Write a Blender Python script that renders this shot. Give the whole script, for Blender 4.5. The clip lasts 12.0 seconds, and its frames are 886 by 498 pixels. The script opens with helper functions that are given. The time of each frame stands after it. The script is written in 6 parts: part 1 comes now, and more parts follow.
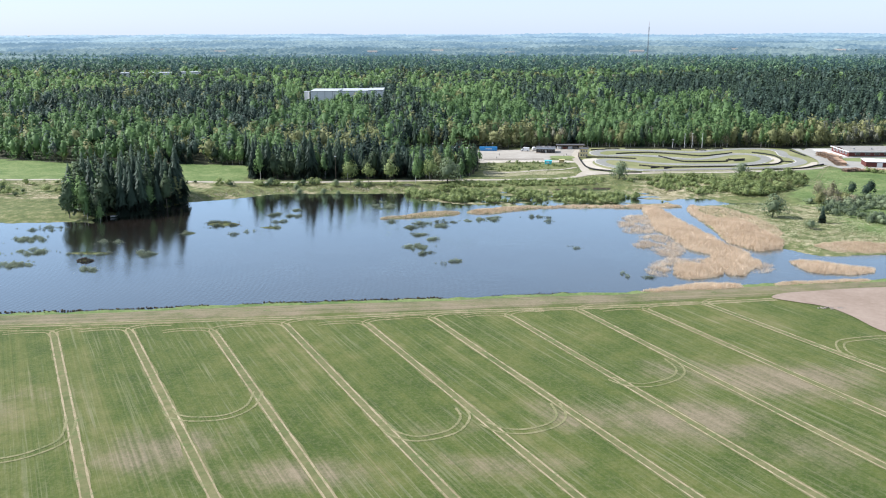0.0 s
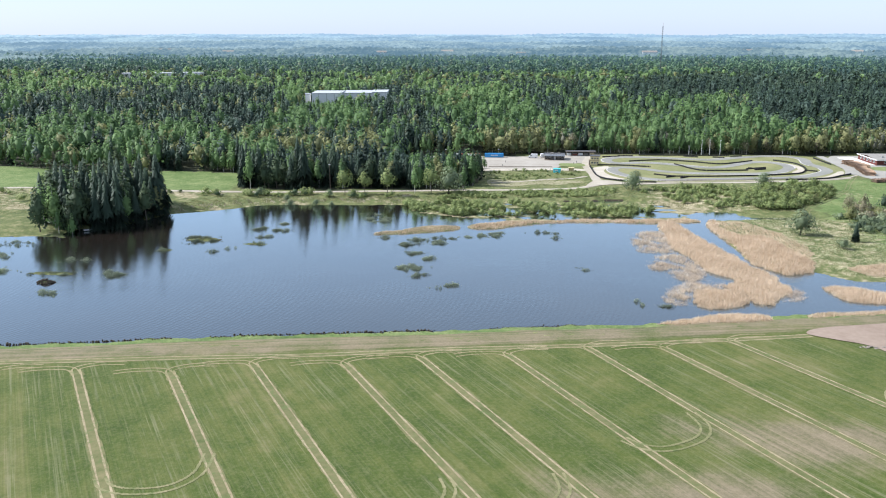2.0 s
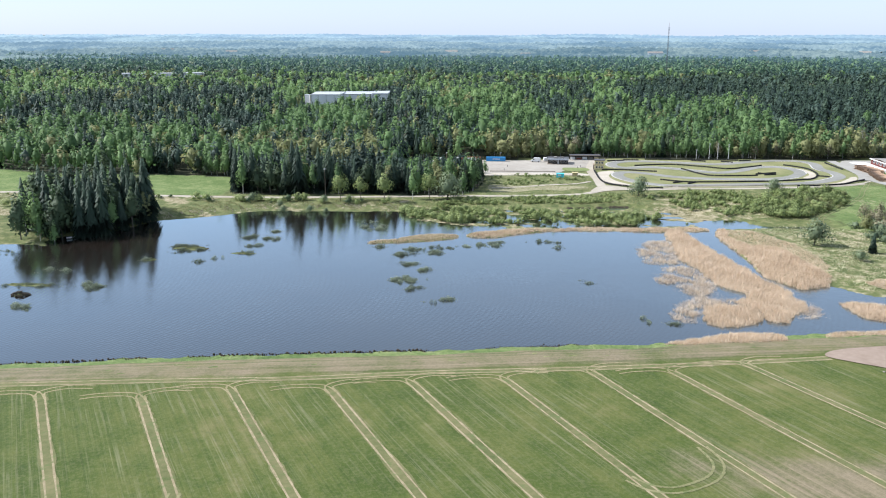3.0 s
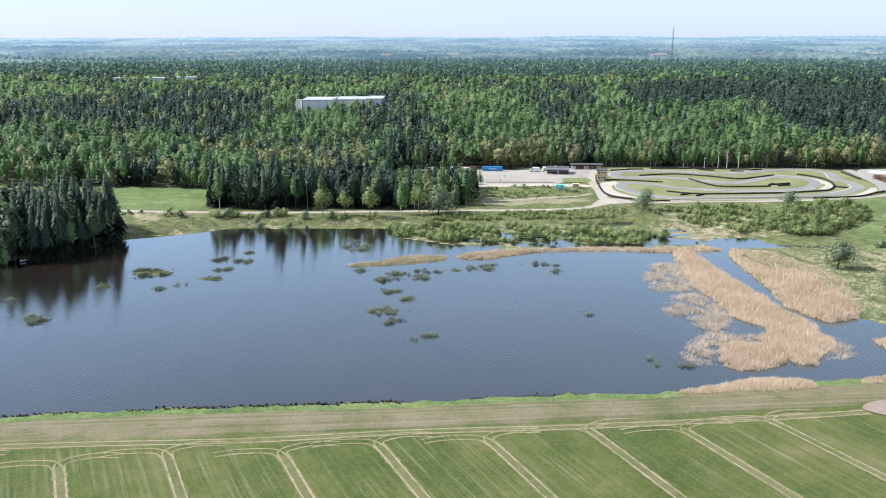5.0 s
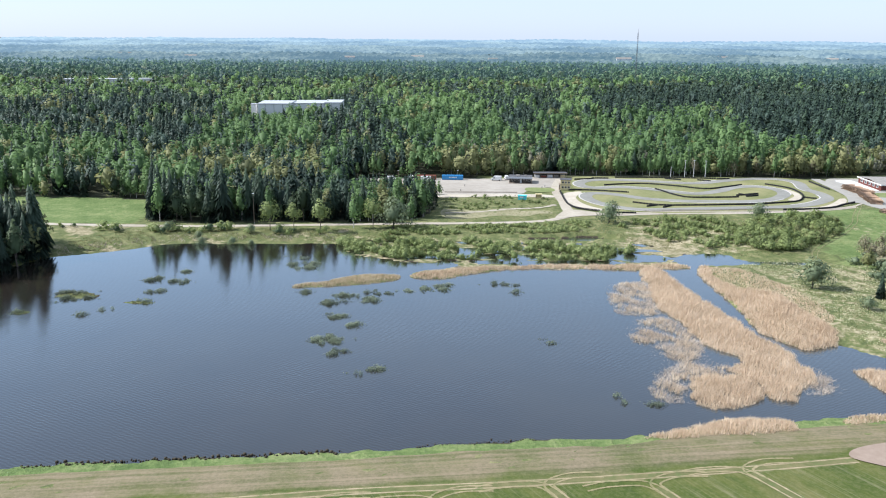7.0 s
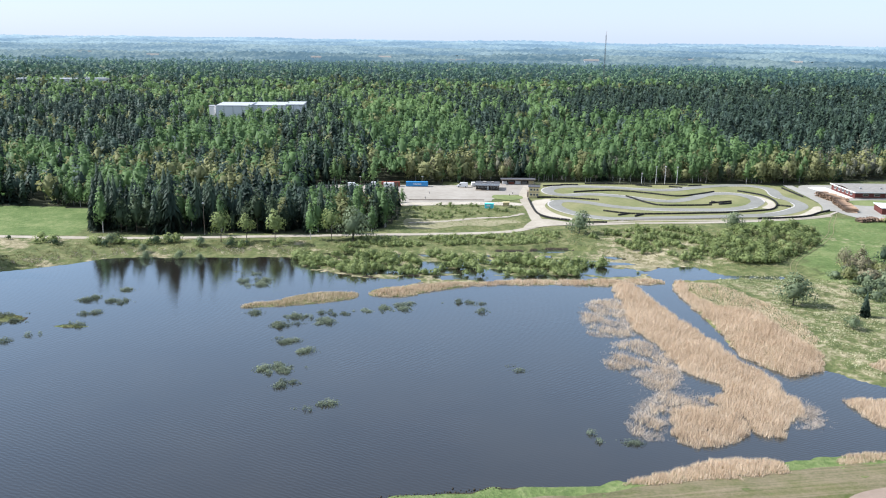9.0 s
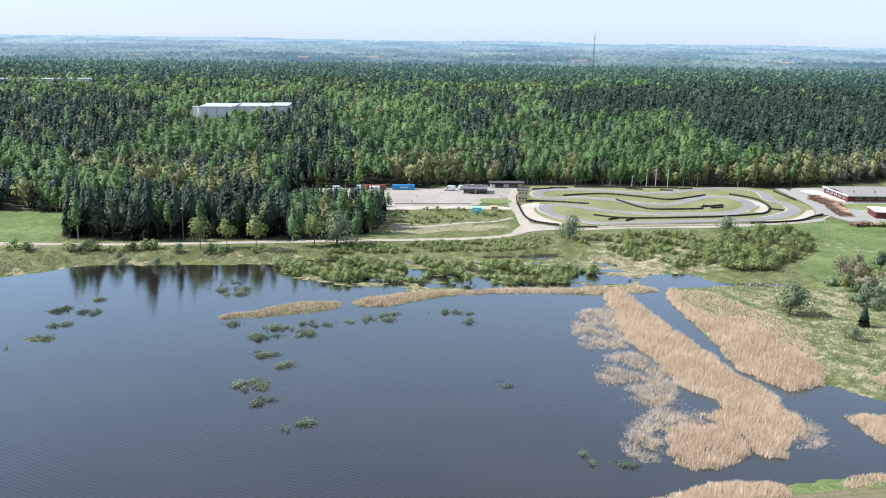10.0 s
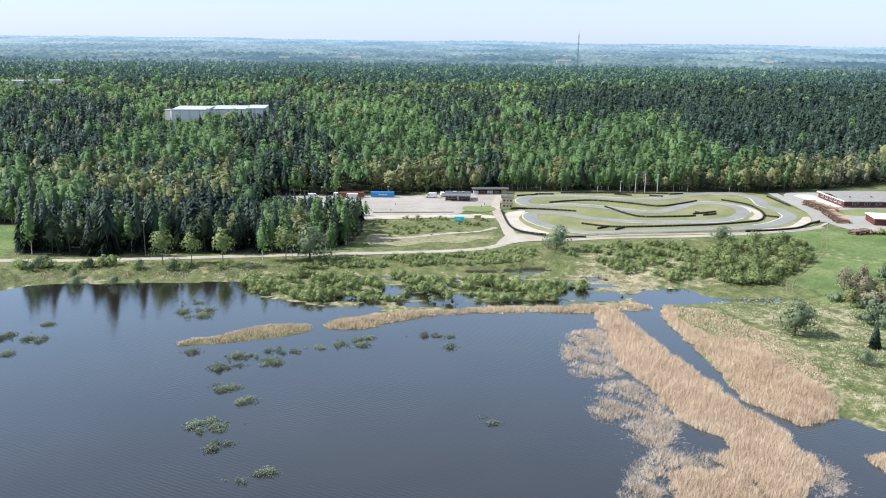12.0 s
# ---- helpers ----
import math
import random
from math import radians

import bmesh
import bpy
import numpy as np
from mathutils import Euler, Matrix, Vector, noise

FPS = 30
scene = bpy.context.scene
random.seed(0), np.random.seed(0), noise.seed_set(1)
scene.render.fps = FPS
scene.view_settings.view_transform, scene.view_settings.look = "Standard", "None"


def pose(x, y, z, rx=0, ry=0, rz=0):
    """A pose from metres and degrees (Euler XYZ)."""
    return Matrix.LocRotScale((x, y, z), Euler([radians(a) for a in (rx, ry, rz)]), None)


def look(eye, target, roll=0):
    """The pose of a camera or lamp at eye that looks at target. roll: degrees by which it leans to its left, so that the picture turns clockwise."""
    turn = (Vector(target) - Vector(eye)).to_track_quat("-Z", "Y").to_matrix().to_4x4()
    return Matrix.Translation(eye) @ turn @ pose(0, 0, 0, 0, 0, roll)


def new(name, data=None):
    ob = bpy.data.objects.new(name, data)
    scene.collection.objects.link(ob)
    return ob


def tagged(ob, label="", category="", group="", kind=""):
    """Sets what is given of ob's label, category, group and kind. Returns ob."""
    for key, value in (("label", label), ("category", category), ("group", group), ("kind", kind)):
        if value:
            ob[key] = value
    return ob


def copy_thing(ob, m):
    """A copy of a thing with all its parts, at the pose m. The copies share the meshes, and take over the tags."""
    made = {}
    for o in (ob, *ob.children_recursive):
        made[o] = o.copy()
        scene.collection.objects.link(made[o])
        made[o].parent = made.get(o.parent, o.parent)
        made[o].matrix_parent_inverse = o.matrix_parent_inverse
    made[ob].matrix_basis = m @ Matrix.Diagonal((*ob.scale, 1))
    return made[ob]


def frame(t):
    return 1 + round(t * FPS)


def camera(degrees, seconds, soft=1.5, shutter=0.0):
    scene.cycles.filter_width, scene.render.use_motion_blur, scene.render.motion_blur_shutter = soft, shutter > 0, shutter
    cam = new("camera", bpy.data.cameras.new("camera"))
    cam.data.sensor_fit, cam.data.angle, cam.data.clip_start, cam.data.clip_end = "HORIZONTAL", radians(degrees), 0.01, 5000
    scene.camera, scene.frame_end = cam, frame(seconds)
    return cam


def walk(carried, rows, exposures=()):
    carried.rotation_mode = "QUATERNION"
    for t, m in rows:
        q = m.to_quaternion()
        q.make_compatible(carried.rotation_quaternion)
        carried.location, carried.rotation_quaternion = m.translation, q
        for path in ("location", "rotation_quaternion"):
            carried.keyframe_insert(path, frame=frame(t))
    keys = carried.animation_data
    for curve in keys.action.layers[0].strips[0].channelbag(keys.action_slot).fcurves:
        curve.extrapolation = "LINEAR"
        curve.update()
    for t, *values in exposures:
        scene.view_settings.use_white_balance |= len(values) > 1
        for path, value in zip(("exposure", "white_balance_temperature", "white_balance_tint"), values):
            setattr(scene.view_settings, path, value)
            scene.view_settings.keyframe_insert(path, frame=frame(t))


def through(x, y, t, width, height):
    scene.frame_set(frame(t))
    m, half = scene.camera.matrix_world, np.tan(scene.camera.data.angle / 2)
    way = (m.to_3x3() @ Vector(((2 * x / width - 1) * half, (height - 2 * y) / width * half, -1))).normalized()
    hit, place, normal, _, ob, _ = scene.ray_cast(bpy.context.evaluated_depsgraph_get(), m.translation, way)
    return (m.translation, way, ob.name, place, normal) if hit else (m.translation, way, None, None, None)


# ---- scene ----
cam = camera(56.3, 12.0, 1.1)
PATH = [
    (0, (-7.305, -79.584, 79.686), (-7.403, -77.652, 79.179), -0.1),
    (0.5, (-6.543, -72.267, 79.759), (-6.649, -70.335, 79.252), -0.1),
    (1, (-5.731, -65.08, 79.839), (-5.843, -63.149, 79.332), -0.0),
    (1.5, (-4.691, -57.802, 79.785), (-4.809, -55.871, 79.278), -0.0),
    (2, (-3.697, -50.525, 79.8), (-3.821, -48.594, 79.293), -0.0),
    (2.5, (-2.733, -43.209, 79.701), (-2.863, -41.278, 79.196), 0.1),
    (3, (-1.78, -35.74, 79.736), (-1.915, -33.81, 79.23), 0.1),
    (3.2, (-1.471, -32.759, 79.744), (-1.609, -30.829, 79.239), 0.1),
    (5, (2.118, -6.416, 79.97), (1.974, -4.485, 79.469), -0.1),
    (5.5, (3.069, -0.163, 80.141), (2.931, 1.769, 79.644), -0.0),
    (6, (3.994, 5.382, 80.282), (3.868, 7.315, 79.785), -0.0),
    (6.5, (4.692, 10.223, 80.385), (4.586, 12.157, 79.888), 0.2),
    (7, (5.401, 14.896, 80.448), (5.337, 16.832, 79.952), 0.4),
    (9, (7.315, 33.718, 80.678), (7.326, 35.656, 80.184), 0.8),
    (9.5, (7.899, 38.329, 80.705), (7.922, 40.267, 80.212), 0.8),
    (10, (8.242, 43.058, 80.704), (8.28, 44.996, 80.211), 0.9),
    (10.5, (8.71, 47.9, 80.775), (8.759, 49.837, 80.282), 0.9),
    (11, (9.061, 52.827, 80.855), (9.12, 54.764, 80.362), 0.9),
    (11.5, (9.619, 57.725, 80.933), (9.686, 59.662, 80.439), 0.9),
    (12, (10.304, 62.956, 80.933), (10.379, 64.893, 80.44), 0.8),
]
walk(cam, [(t, look(eye, target, roll)) for t, eye, target, roll in PATH], [(0, 1.46, 5860, 11), (12, 1.46, 5860, 11)])

# ---- world, sun, exposure ----
SUN_AZ, SUN_EL = radians(-84.0), radians(41.0)      # azimuth from +y towards +x, height
sun_way = Vector((math.sin(SUN_AZ) * math.cos(SUN_EL), math.cos(SUN_AZ) * math.cos(SUN_EL), math.sin(SUN_EL)))
world = bpy.data.worlds.new("sky_world")
scene.world = world
world.use_nodes = True
wn = world.node_tree.nodes
wl = world.node_tree.links
sky = wn.new("ShaderNodeTexSky")
sky.sky_type = "NISHITA"
sky.sun_disc = False
sky.sun_elevation, sky.sun_rotation = SUN_EL, SUN_AZ
sky.altitude, sky.air_density, sky.dust_density, sky.ozone_density = 100, 1.0, 0.65, 2.0
wn["Background"].inputs["Strength"].default_value = 0.10
veil = wn.new("ShaderNodeMixRGB")                  # thin bright spring haze over the whole sky
veil.inputs["Fac"].default_value = 0.82
veil.inputs["Color2"].default_value = (2.52, 2.84, 3.34, 1)
wl.new(sky.outputs["Color"], veil.inputs["Color1"])
wl.new(veil.outputs[0], wn["Background"].inputs["Color"])
sun = new("sun", bpy.data.lights.new("sun", "SUN"))
sun.data.energy, sun.data.angle, sun.data.color = 3.0, radians(0.6), (1.0, 0.955, 0.88)
sun.matrix_world = look(tuple(sun_way * 500), (0, 0, 0))

# ---- materials ----
rng = np.random.default_rng(7)


class Nodes:
    """A short way to write a node material."""

    def __init__(self, name, rough=0.85, spec=0.3):
        self.m = bpy.data.materials.new(name)
        self.m.use_nodes = True
        self.t = self.m.node_tree
        self.b = self.t.nodes["Principled BSDF"]
        self.b.inputs["Roughness"].default_value = rough
        self.b.inputs["Specular IOR Level"].default_value = spec

    def n(self, kind, **sets):
        node = self.t.nodes.new("ShaderNode" + kind)
        for k, v in sets.items():
            node.inputs[k.replace("_", " ")].default_value = v
        return node

    def l(self, a, b):
        self.t.links.new(a, b)

    def pos(self, scale=(1, 1, 1), turn=0.0):
        g = self.n("NewGeometry")
        mp = self.n("Mapping")
        mp.vector_type = "TEXTURE"
        mp.inputs["Scale"].default_value = tuple(1 / s for s in scale)
        mp.inputs["Rotation"].default_value = (0, 0, turn)
        self.l(g.outputs["Position"], mp.inputs["Vector"])
        return mp.outputs["Vector"]

    def noise(self, scale, detail=4.0, rough=0.55, at=None):
        nz = self.n("TexNoise")
        nz.inputs["Scale"].default_value, nz.inputs["Detail"].default_value = scale, detail
        nz.inputs["Roughness"].default_value = rough
        self.l(at if at is not None else self.pos(), nz.inputs["Vector"])
        return nz.outputs["Fac"]

    def ramp(self, fac, stops):
        r = self.n("ValToRGB")
        e = r.color_ramp.elements
        while len(e) < len(stops):
            e.new(0.5)
        for s, (p, c) in zip(e, stops):
            s.position, s.color = p, (*c, 1)
        self.l(fac, r.inputs["Fac"])
        return r.outputs["Color"]

    def band(self, fac, lo, hi):
        r = self.n("MapRange", From_Min=lo, From_Max=hi)
        r.interpolation_type = "SMOOTHSTEP"
        self.l(fac, r.inputs["Value"])
        return r.outputs["Result"]

    def attr(self, name):
        a = self.n("Attribute")
        a.attribute_name = name
        return a.outputs["Fac"]

    def math(self, op, a, b):
        k = self.n("Math")
        k.operation = op
        for i, v in enumerate((a, b)):
            if isinstance(v, (int, float)):
                k.inputs[i].default_value = v
            else:
                self.l(v, k.inputs[i])
        return k.outputs[0]

    def mix(self, fac, a, b, blend="MIX"):
        k = self.n("MixRGB")
        k.blend_type = blend
        for s, v in (("Fac", fac), ("Color1", a), ("Color2", b)):
            if isinstance(v, (int, float)):
                k.inputs[s].default_value = v
            elif isinstance(v, tuple):
                k.inputs[s].default_value = (*v, 1)
            else:
                self.l(v, k.inputs[s])
        return k.outputs[0]

    def color(self, c):
        if isinstance(c, tuple):
            self.b.inputs["Base Color"].default_value = (*c, 1)
        else:
            self.l(c, self.b.inputs["Base Color"])
        return self

    def bump(self, height, dist, strength=1.0):
        k = self.n("Bump", Distance=dist, Strength=strength)
        self.l(height, k.inputs["Height"])
        self.l(k.outputs["Normal"], self.b.inputs["Normal"])
        return self


def foliage(name, dark, mid, light, through=0.3, haze_glow=None, vary=0.5):
    """Leaves: tint varies by leaf clump, crown height and plant; some light passes through."""
    k = Nodes(name, 0.65, 0.25)
    info = k.n("ObjectInfo")
    f = k.math("ADD", k.attr("tint"), k.math("MULTIPLY", k.math("SUBTRACT", info.outputs["Random"], 0.5), vary))
    f = k.math("ADD", f, k.math("MULTIPLY", k.math("SUBTRACT", k.noise(0.35, 3), 0.5), 0.35))
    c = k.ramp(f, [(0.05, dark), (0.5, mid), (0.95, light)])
    k.color(c)
    # emission on the leaves stands in for haze over far woods
    if haze_glow:
        k.b.inputs["Emission Color"].default_value = (*haze_glow, 1)
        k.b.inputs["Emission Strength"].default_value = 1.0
    tr = k.n("BsdfTranslucent")
    k.l(c, tr.inputs["Color"])
    mx = k.n("MixShader")
    mx.inputs["Fac"].default_value = through
    k.l(k.b.outputs[0], mx.inputs[1])
    k.l(tr.outputs[0], mx.inputs[2])
    k.l(mx.outputs[0], k.t.nodes["Material Output"].inputs["Surface"])
    return k.m


def plain(name, c, rough=0.7, spec=0.3, vary=0.18, scale=1.5, metal=0.0):
    """A painted or raw surface with fine and coarse variation."""
    k = Nodes(name, rough, spec)
    n = k.math("ADD", k.math("MULTIPLY", k.noise(scale, 5), 0.6), k.math("MULTIPLY", k.noise(scale * 9, 3), 0.4))
    lo = tuple(v * (1 - vary) for v in c)
    hi = tuple(min(1, v * (1 + vary)) for v in c)
    k.color(k.ramp(n, [(0.3, lo), (0.7, hi)]))
    k.b.inputs["Metallic"].default_value = metal
    return k.m


SPRUCE = foliage("spruce_needles", (0.025, 0.043, 0.030), (0.042, 0.069, 0.044), (0.068, 0.102, 0.058), 0.22)
BIRCH = foliage("birch_leaves", (0.095, 0.162, 0.062), (0.165, 0.258, 0.095), (0.245, 0.345, 0.138), 0.42)
OLIVE = foliage("budding_leaves", (0.135, 0.148, 0.062), (0.218, 0.230, 0.095), (0.305, 0.302, 0.135), 0.35)
BARE = foliage("bare_twigs", (0.095, 0.10, 0.072), (0.158, 0.16, 0.110), (0.225, 0.225, 0.155), 0.3)
TWIGS = foliage("budding_twigs", (0.17, 0.155, 0.09), (0.27, 0.245, 0.15), (0.36, 0.325, 0.205), 0.35, None, 0.2)
WILLOW = foliage("willow_leaves", (0.14, 0.178, 0.062), (0.24, 0.29, 0.105), (0.35, 0.39, 0.168), 0.42)
SAGE = foliage("grey_willow_leaves", (0.115, 0.150, 0.085), (0.215, 0.262, 0.148), (0.315, 0.362, 0.212), 0.4, None, 0.15)
ALDER = foliage("dark_broad_leaves", (0.035, 0.055, 0.028), (0.062, 0.092, 0.045), (0.10, 0.14, 0.065), 0.3)
PINE = foliage("pine_needles", (0.036, 0.060, 0.048), (0.066, 0.102, 0.076), (0.105, 0.150, 0.104), 0.28)
REED = foliage("dry_reed", (0.36, 0.26, 0.17), (0.61, 0.475, 0.33), (0.74, 0.62, 0.47), 0.25, None, 0.1)
SEDGE = foliage("sedge_grass", (0.07, 0.09, 0.035), (0.15, 0.16, 0.06), (0.30, 0.27, 0.13), 0.25)
BARK = plain("bark", (0.10, 0.085, 0.07), 0.9, 0.1, 0.4, 3)
PALE_BARK = plain("birch_bark", (0.42, 0.40, 0.37), 0.85, 0.1, 0.4, 4)


def ground_material():
    k = Nodes("meadow_ground", 0.95, 0.15)
    fine = k.noise(0.9, 6, 0.65)
    big = k.noise(0.06, 5, 0.6)
    tuft = k.noise(0.28, 5, 0.62)
    base = k.ramp(k.math("ADD", k.math("MULTIPLY", tuft, 0.65), k.math("MULTIPLY", fine, 0.35)),
                  [(0.32, (0.055, 0.075, 0.028)), (0.5, (0.12, 0.135, 0.05)), (0.66, (0.24, 0.22, 0.11))])
    lush = k.ramp(k.math("ADD", k.math("MULTIPLY", big, 0.4), k.math("ADD", k.math("MULTIPLY", tuft, 0.25), k.math("MULTIPLY", fine, 0.35))),
                  [(0.38, (0.070, 0.110, 0.032)), (0.49, (0.118, 0.162, 0.052)), (0.6, (0.195, 0.222, 0.09))])
    dry = k.ramp(k.math("ADD", k.math("MULTIPLY", tuft, 0.5), k.math("MULTIPLY", fine, 0.5)),
                 [(0.33, (0.11, 0.12, 0.05)), (0.48, (0.225, 0.195, 0.11)), (0.62, (0.40, 0.345, 0.225))])
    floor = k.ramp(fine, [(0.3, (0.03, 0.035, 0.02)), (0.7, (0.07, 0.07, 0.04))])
    mud = (0.045, 0.036, 0.025)
    jit = k.math("MULTIPLY", k.math("SUBTRACT", tuft, 0.5), 1.2)
    c = k.mix(k.band(k.math("ADD", k.attr("lush"), jit), 0.35, 0.65), base, lush)
    c = k.mix(k.band(k.math("ADD", k.attr("dry"), jit), 0.35, 0.65), c, dry)
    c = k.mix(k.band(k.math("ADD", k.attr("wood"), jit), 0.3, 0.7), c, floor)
    c = k.mix(k.band(k.attr("mud"), 0.4, 0.8), c, mud)
    k.color(c)
    k.bump(k.math("ADD", tuft, fine), 0.5)
    return k.m


ROW_TURN = math.atan2(0.857, -0.515)     # the way of the seed rows, from +x


def crop_material():
    k = Nodes("young_crop", 0.9, 0.2)
    head = k.band(k.attr("head"), 0.4, 0.6)
    rows = k.mix(head, k.noise(1.0, 3, 0.6, k.pos((0.010, 1.3, 1), ROW_TURN)), k.noise(1.0, 3, 0.6, k.pos((0.010, 0.9, 1), radians(8.5))))
    passes = k.mix(head, k.noise(1.0, 2, 0.5, k.pos((0.004, 0.25, 1), ROW_TURN)), k.noise(1.0, 2, 0.5, k.pos((0.004, 0.2, 1), radians(8.5))))
    big = k.noise(0.022, 6, 0.62)
    mid = k.noise(0.11, 5, 0.65)
    fine = k.noise(1.6, 5, 0.7)
    v = k.math("ADD", k.math("MULTIPLY", rows, 0.16), k.math("ADD", k.math("MULTIPLY", passes, 0.14), k.math("ADD", k.math("MULTIPLY", big, 0.42), k.math("MULTIPLY", mid, 0.28))))
    green = k.ramp(v, [(0.40, (0.037, 0.059, 0.009)), (0.48, (0.058, 0.080, 0.014)), (0.54, (0.084, 0.097, 0.022)), (0.62, (0.142, 0.131, 0.050))])
    green = k.mix(k.band(fine, 0.42, 0.66), green, k.mix(0.34, green, (0.16, 0.155, 0.07)))
    green = k.mix(k.math("MULTIPLY", k.band(k.noise(0.5, 5, 0.7), 0.52, 0.7), 0.3), green, (0.035, 0.06, 0.016))
    seam = k.band(k.noise(1.0, 3, 0.6, k.pos((0.03, 1.7, 1), ROW_TURN)), 0.53, 0.64)
    thin = k.band(k.noise(0.05, 4, 0.6), 0.36, 0.62)
    green = k.mix(k.math("MULTIPLY", k.math("MULTIPLY", seam, thin), k.math("SUBTRACT", 0.38, k.math("MULTIPLY", head, 0.36))), green, (0.22, 0.205, 0.12))
    soil = k.ramp(k.math("ADD", k.math("MULTIPLY", rows, 0.5), k.math("MULTIPLY", fine, 0.5)),
                  [(0.35, (0.125, 0.105, 0.062)), (0.6, (0.245, 0.190, 0.128))])
    j = k.math("MULTIPLY", k.math("SUBTRACT", k.math("ADD", k.math("MULTIPLY", rows, 0.25), k.math("MULTIPLY", k.noise(0.09, 6, 0.68), 0.75)), 0.5), 1.9)
    c = k.mix(k.math("MULTIPLY", k.band(k.math("ADD", k.attr("bare"), j), 0.15, 0.95), 0.85), green, soil)
    k.color(c)
    k.bump(k.math("ADD", rows, fine), 0.12)
    return k.m


def earth(name, lo, hi, scale=0.8, rough=0.95, grass=0.0):
    k = Nodes(name, rough, 0.15)
    a, b = k.noise(scale, 6, 0.65), k.noise(scale * 0.13, 4)
    c = k.ramp(k.math("ADD", k.math("MULTIPLY", a, 0.5), k.math("MULTIPLY", b, 0.5)), [(0.35, lo), (0.65, hi)])
    if grass:
        c = k.mix(k.math("MULTIPLY", k.band(k.noise(0.5, 5, 0.7), 0.5, 0.7), grass), c, (0.10, 0.13, 0.045))
    k.color(c).bump(a, 0.08)
    return k.m


def water_material():
    """Dark bog water: oblique wind ripples in the open, smoother in the shelter of the far shore."""
    k = Nodes("lake_water", 0.9, 0.0)
    k.color(k.ramp(k.noise(0.03, 4, 0.6), [(0.35, (0.016, 0.012, 0.010)), (0.65, (0.022, 0.017, 0.013))]))
    w = k.n("TexWave", Scale=0.34, Distortion=5.0, Detail=3.0)
    w.inputs["Detail Scale"].default_value = 1.6
    k.l(k.pos((1, 1, 1), radians(62)), w.inputs["Vector"])
    h = k.math("ADD", k.math("MULTIPLY", w.outputs["Fac"], 0.5), k.math("MULTIPLY", k.noise(1.3, 4, 0.6, k.pos((1, 0.6, 1), radians(62))), 0.9))
    sep = k.n("SeparateXYZ")
    k.l(k.n("NewGeometry").outputs["Position"], sep.inputs[0])
    lee = k.band(k.math("ADD", sep.outputs["Y"], k.math("MULTIPLY", k.noise(0.012, 3, 0.5), 80.0)), 345.0, 260.0)
    gust = k.band(k.noise(0.02, 3, 0.55), 0.35, 0.65)
    bump = k.n("Bump", Distance=0.035)
    k.l(k.math("MULTIPLY", h, k.math("ADD", k.math("MULTIPLY", k.math("MULTIPLY", lee, gust), 0.62), 0.38)), bump.inputs["Height"])
    gloss = k.n("BsdfGlossy", Roughness=0.05, Color=(0.83, 0.955, 1.0, 1))
    fres = k.n("Fresnel", IOR=1.34)
    for node in (gloss, fres):
        k.l(bump.outputs["Normal"], node.inputs["Normal"])
    both = k.n("MixShader")
    k.l(k.math("MINIMUM", k.math("MULTIPLY", fres.outputs[0], 2.2), 1.0), both.inputs["Fac"])
    k.l(k.b.outputs[0], both.inputs[1])
    k.l(gloss.outputs[0], both.inputs[2])
    k.l(both.outputs[0], k.t.nodes["Material Output"].inputs["Surface"])
    return k.m


GROUND = ground_material()
CROP = crop_material()
WATER = water_material()
RUT = earth("rut_earth", (0.19, 0.155, 0.085), (0.35, 0.285, 0.18), 0.7, 0.95, 0.75)
RUT_FAINT = earth("faint_rut", (0.13, 0.135, 0.055), (0.27, 0.235, 0.13), 0.9, 0.95, 0.8)
RUT_SOFT = earth("worn_turf", (0.17, 0.15, 0.07), (0.30, 0.25, 0.145), 0.7, 0.95, 0.6)
WORN = earth("worn_crop", (0.075, 0.092, 0.030), (0.175, 0.155, 0.075), 0.6, 0.95, 0.75)
SOIL = earth("bare_soil", (0.215, 0.16, 0.12), (0.29, 0.225, 0.175), 0.5)
GRAVEL = earth("pale_gravel", (0.30, 0.26, 0.20), (0.42, 0.37, 0.30), 0.7, 0.95, 0.15)
LOT = earth("lot_gravel", (0.26, 0.23, 0.19), (0.37, 0.335, 0.285), 0.25)
ASPHALT = earth("track_asphalt", (0.18, 0.175, 0.153), (0.265, 0.258, 0.228), 0.6, 0.9)
SAND = earth("trap_sand", (0.36, 0.31, 0.24), (0.48, 0.43, 0.35), 0.8)
DRY_TURF = earth("dry_turf", (0.18, 0.17, 0.09), (0.31, 0.275, 0.17), 0.6, 0.95, 0.9)
CLOD = plain("dark_clods", (0.05, 0.042, 0.03), 0.95, 0.1, 0.5, 2)

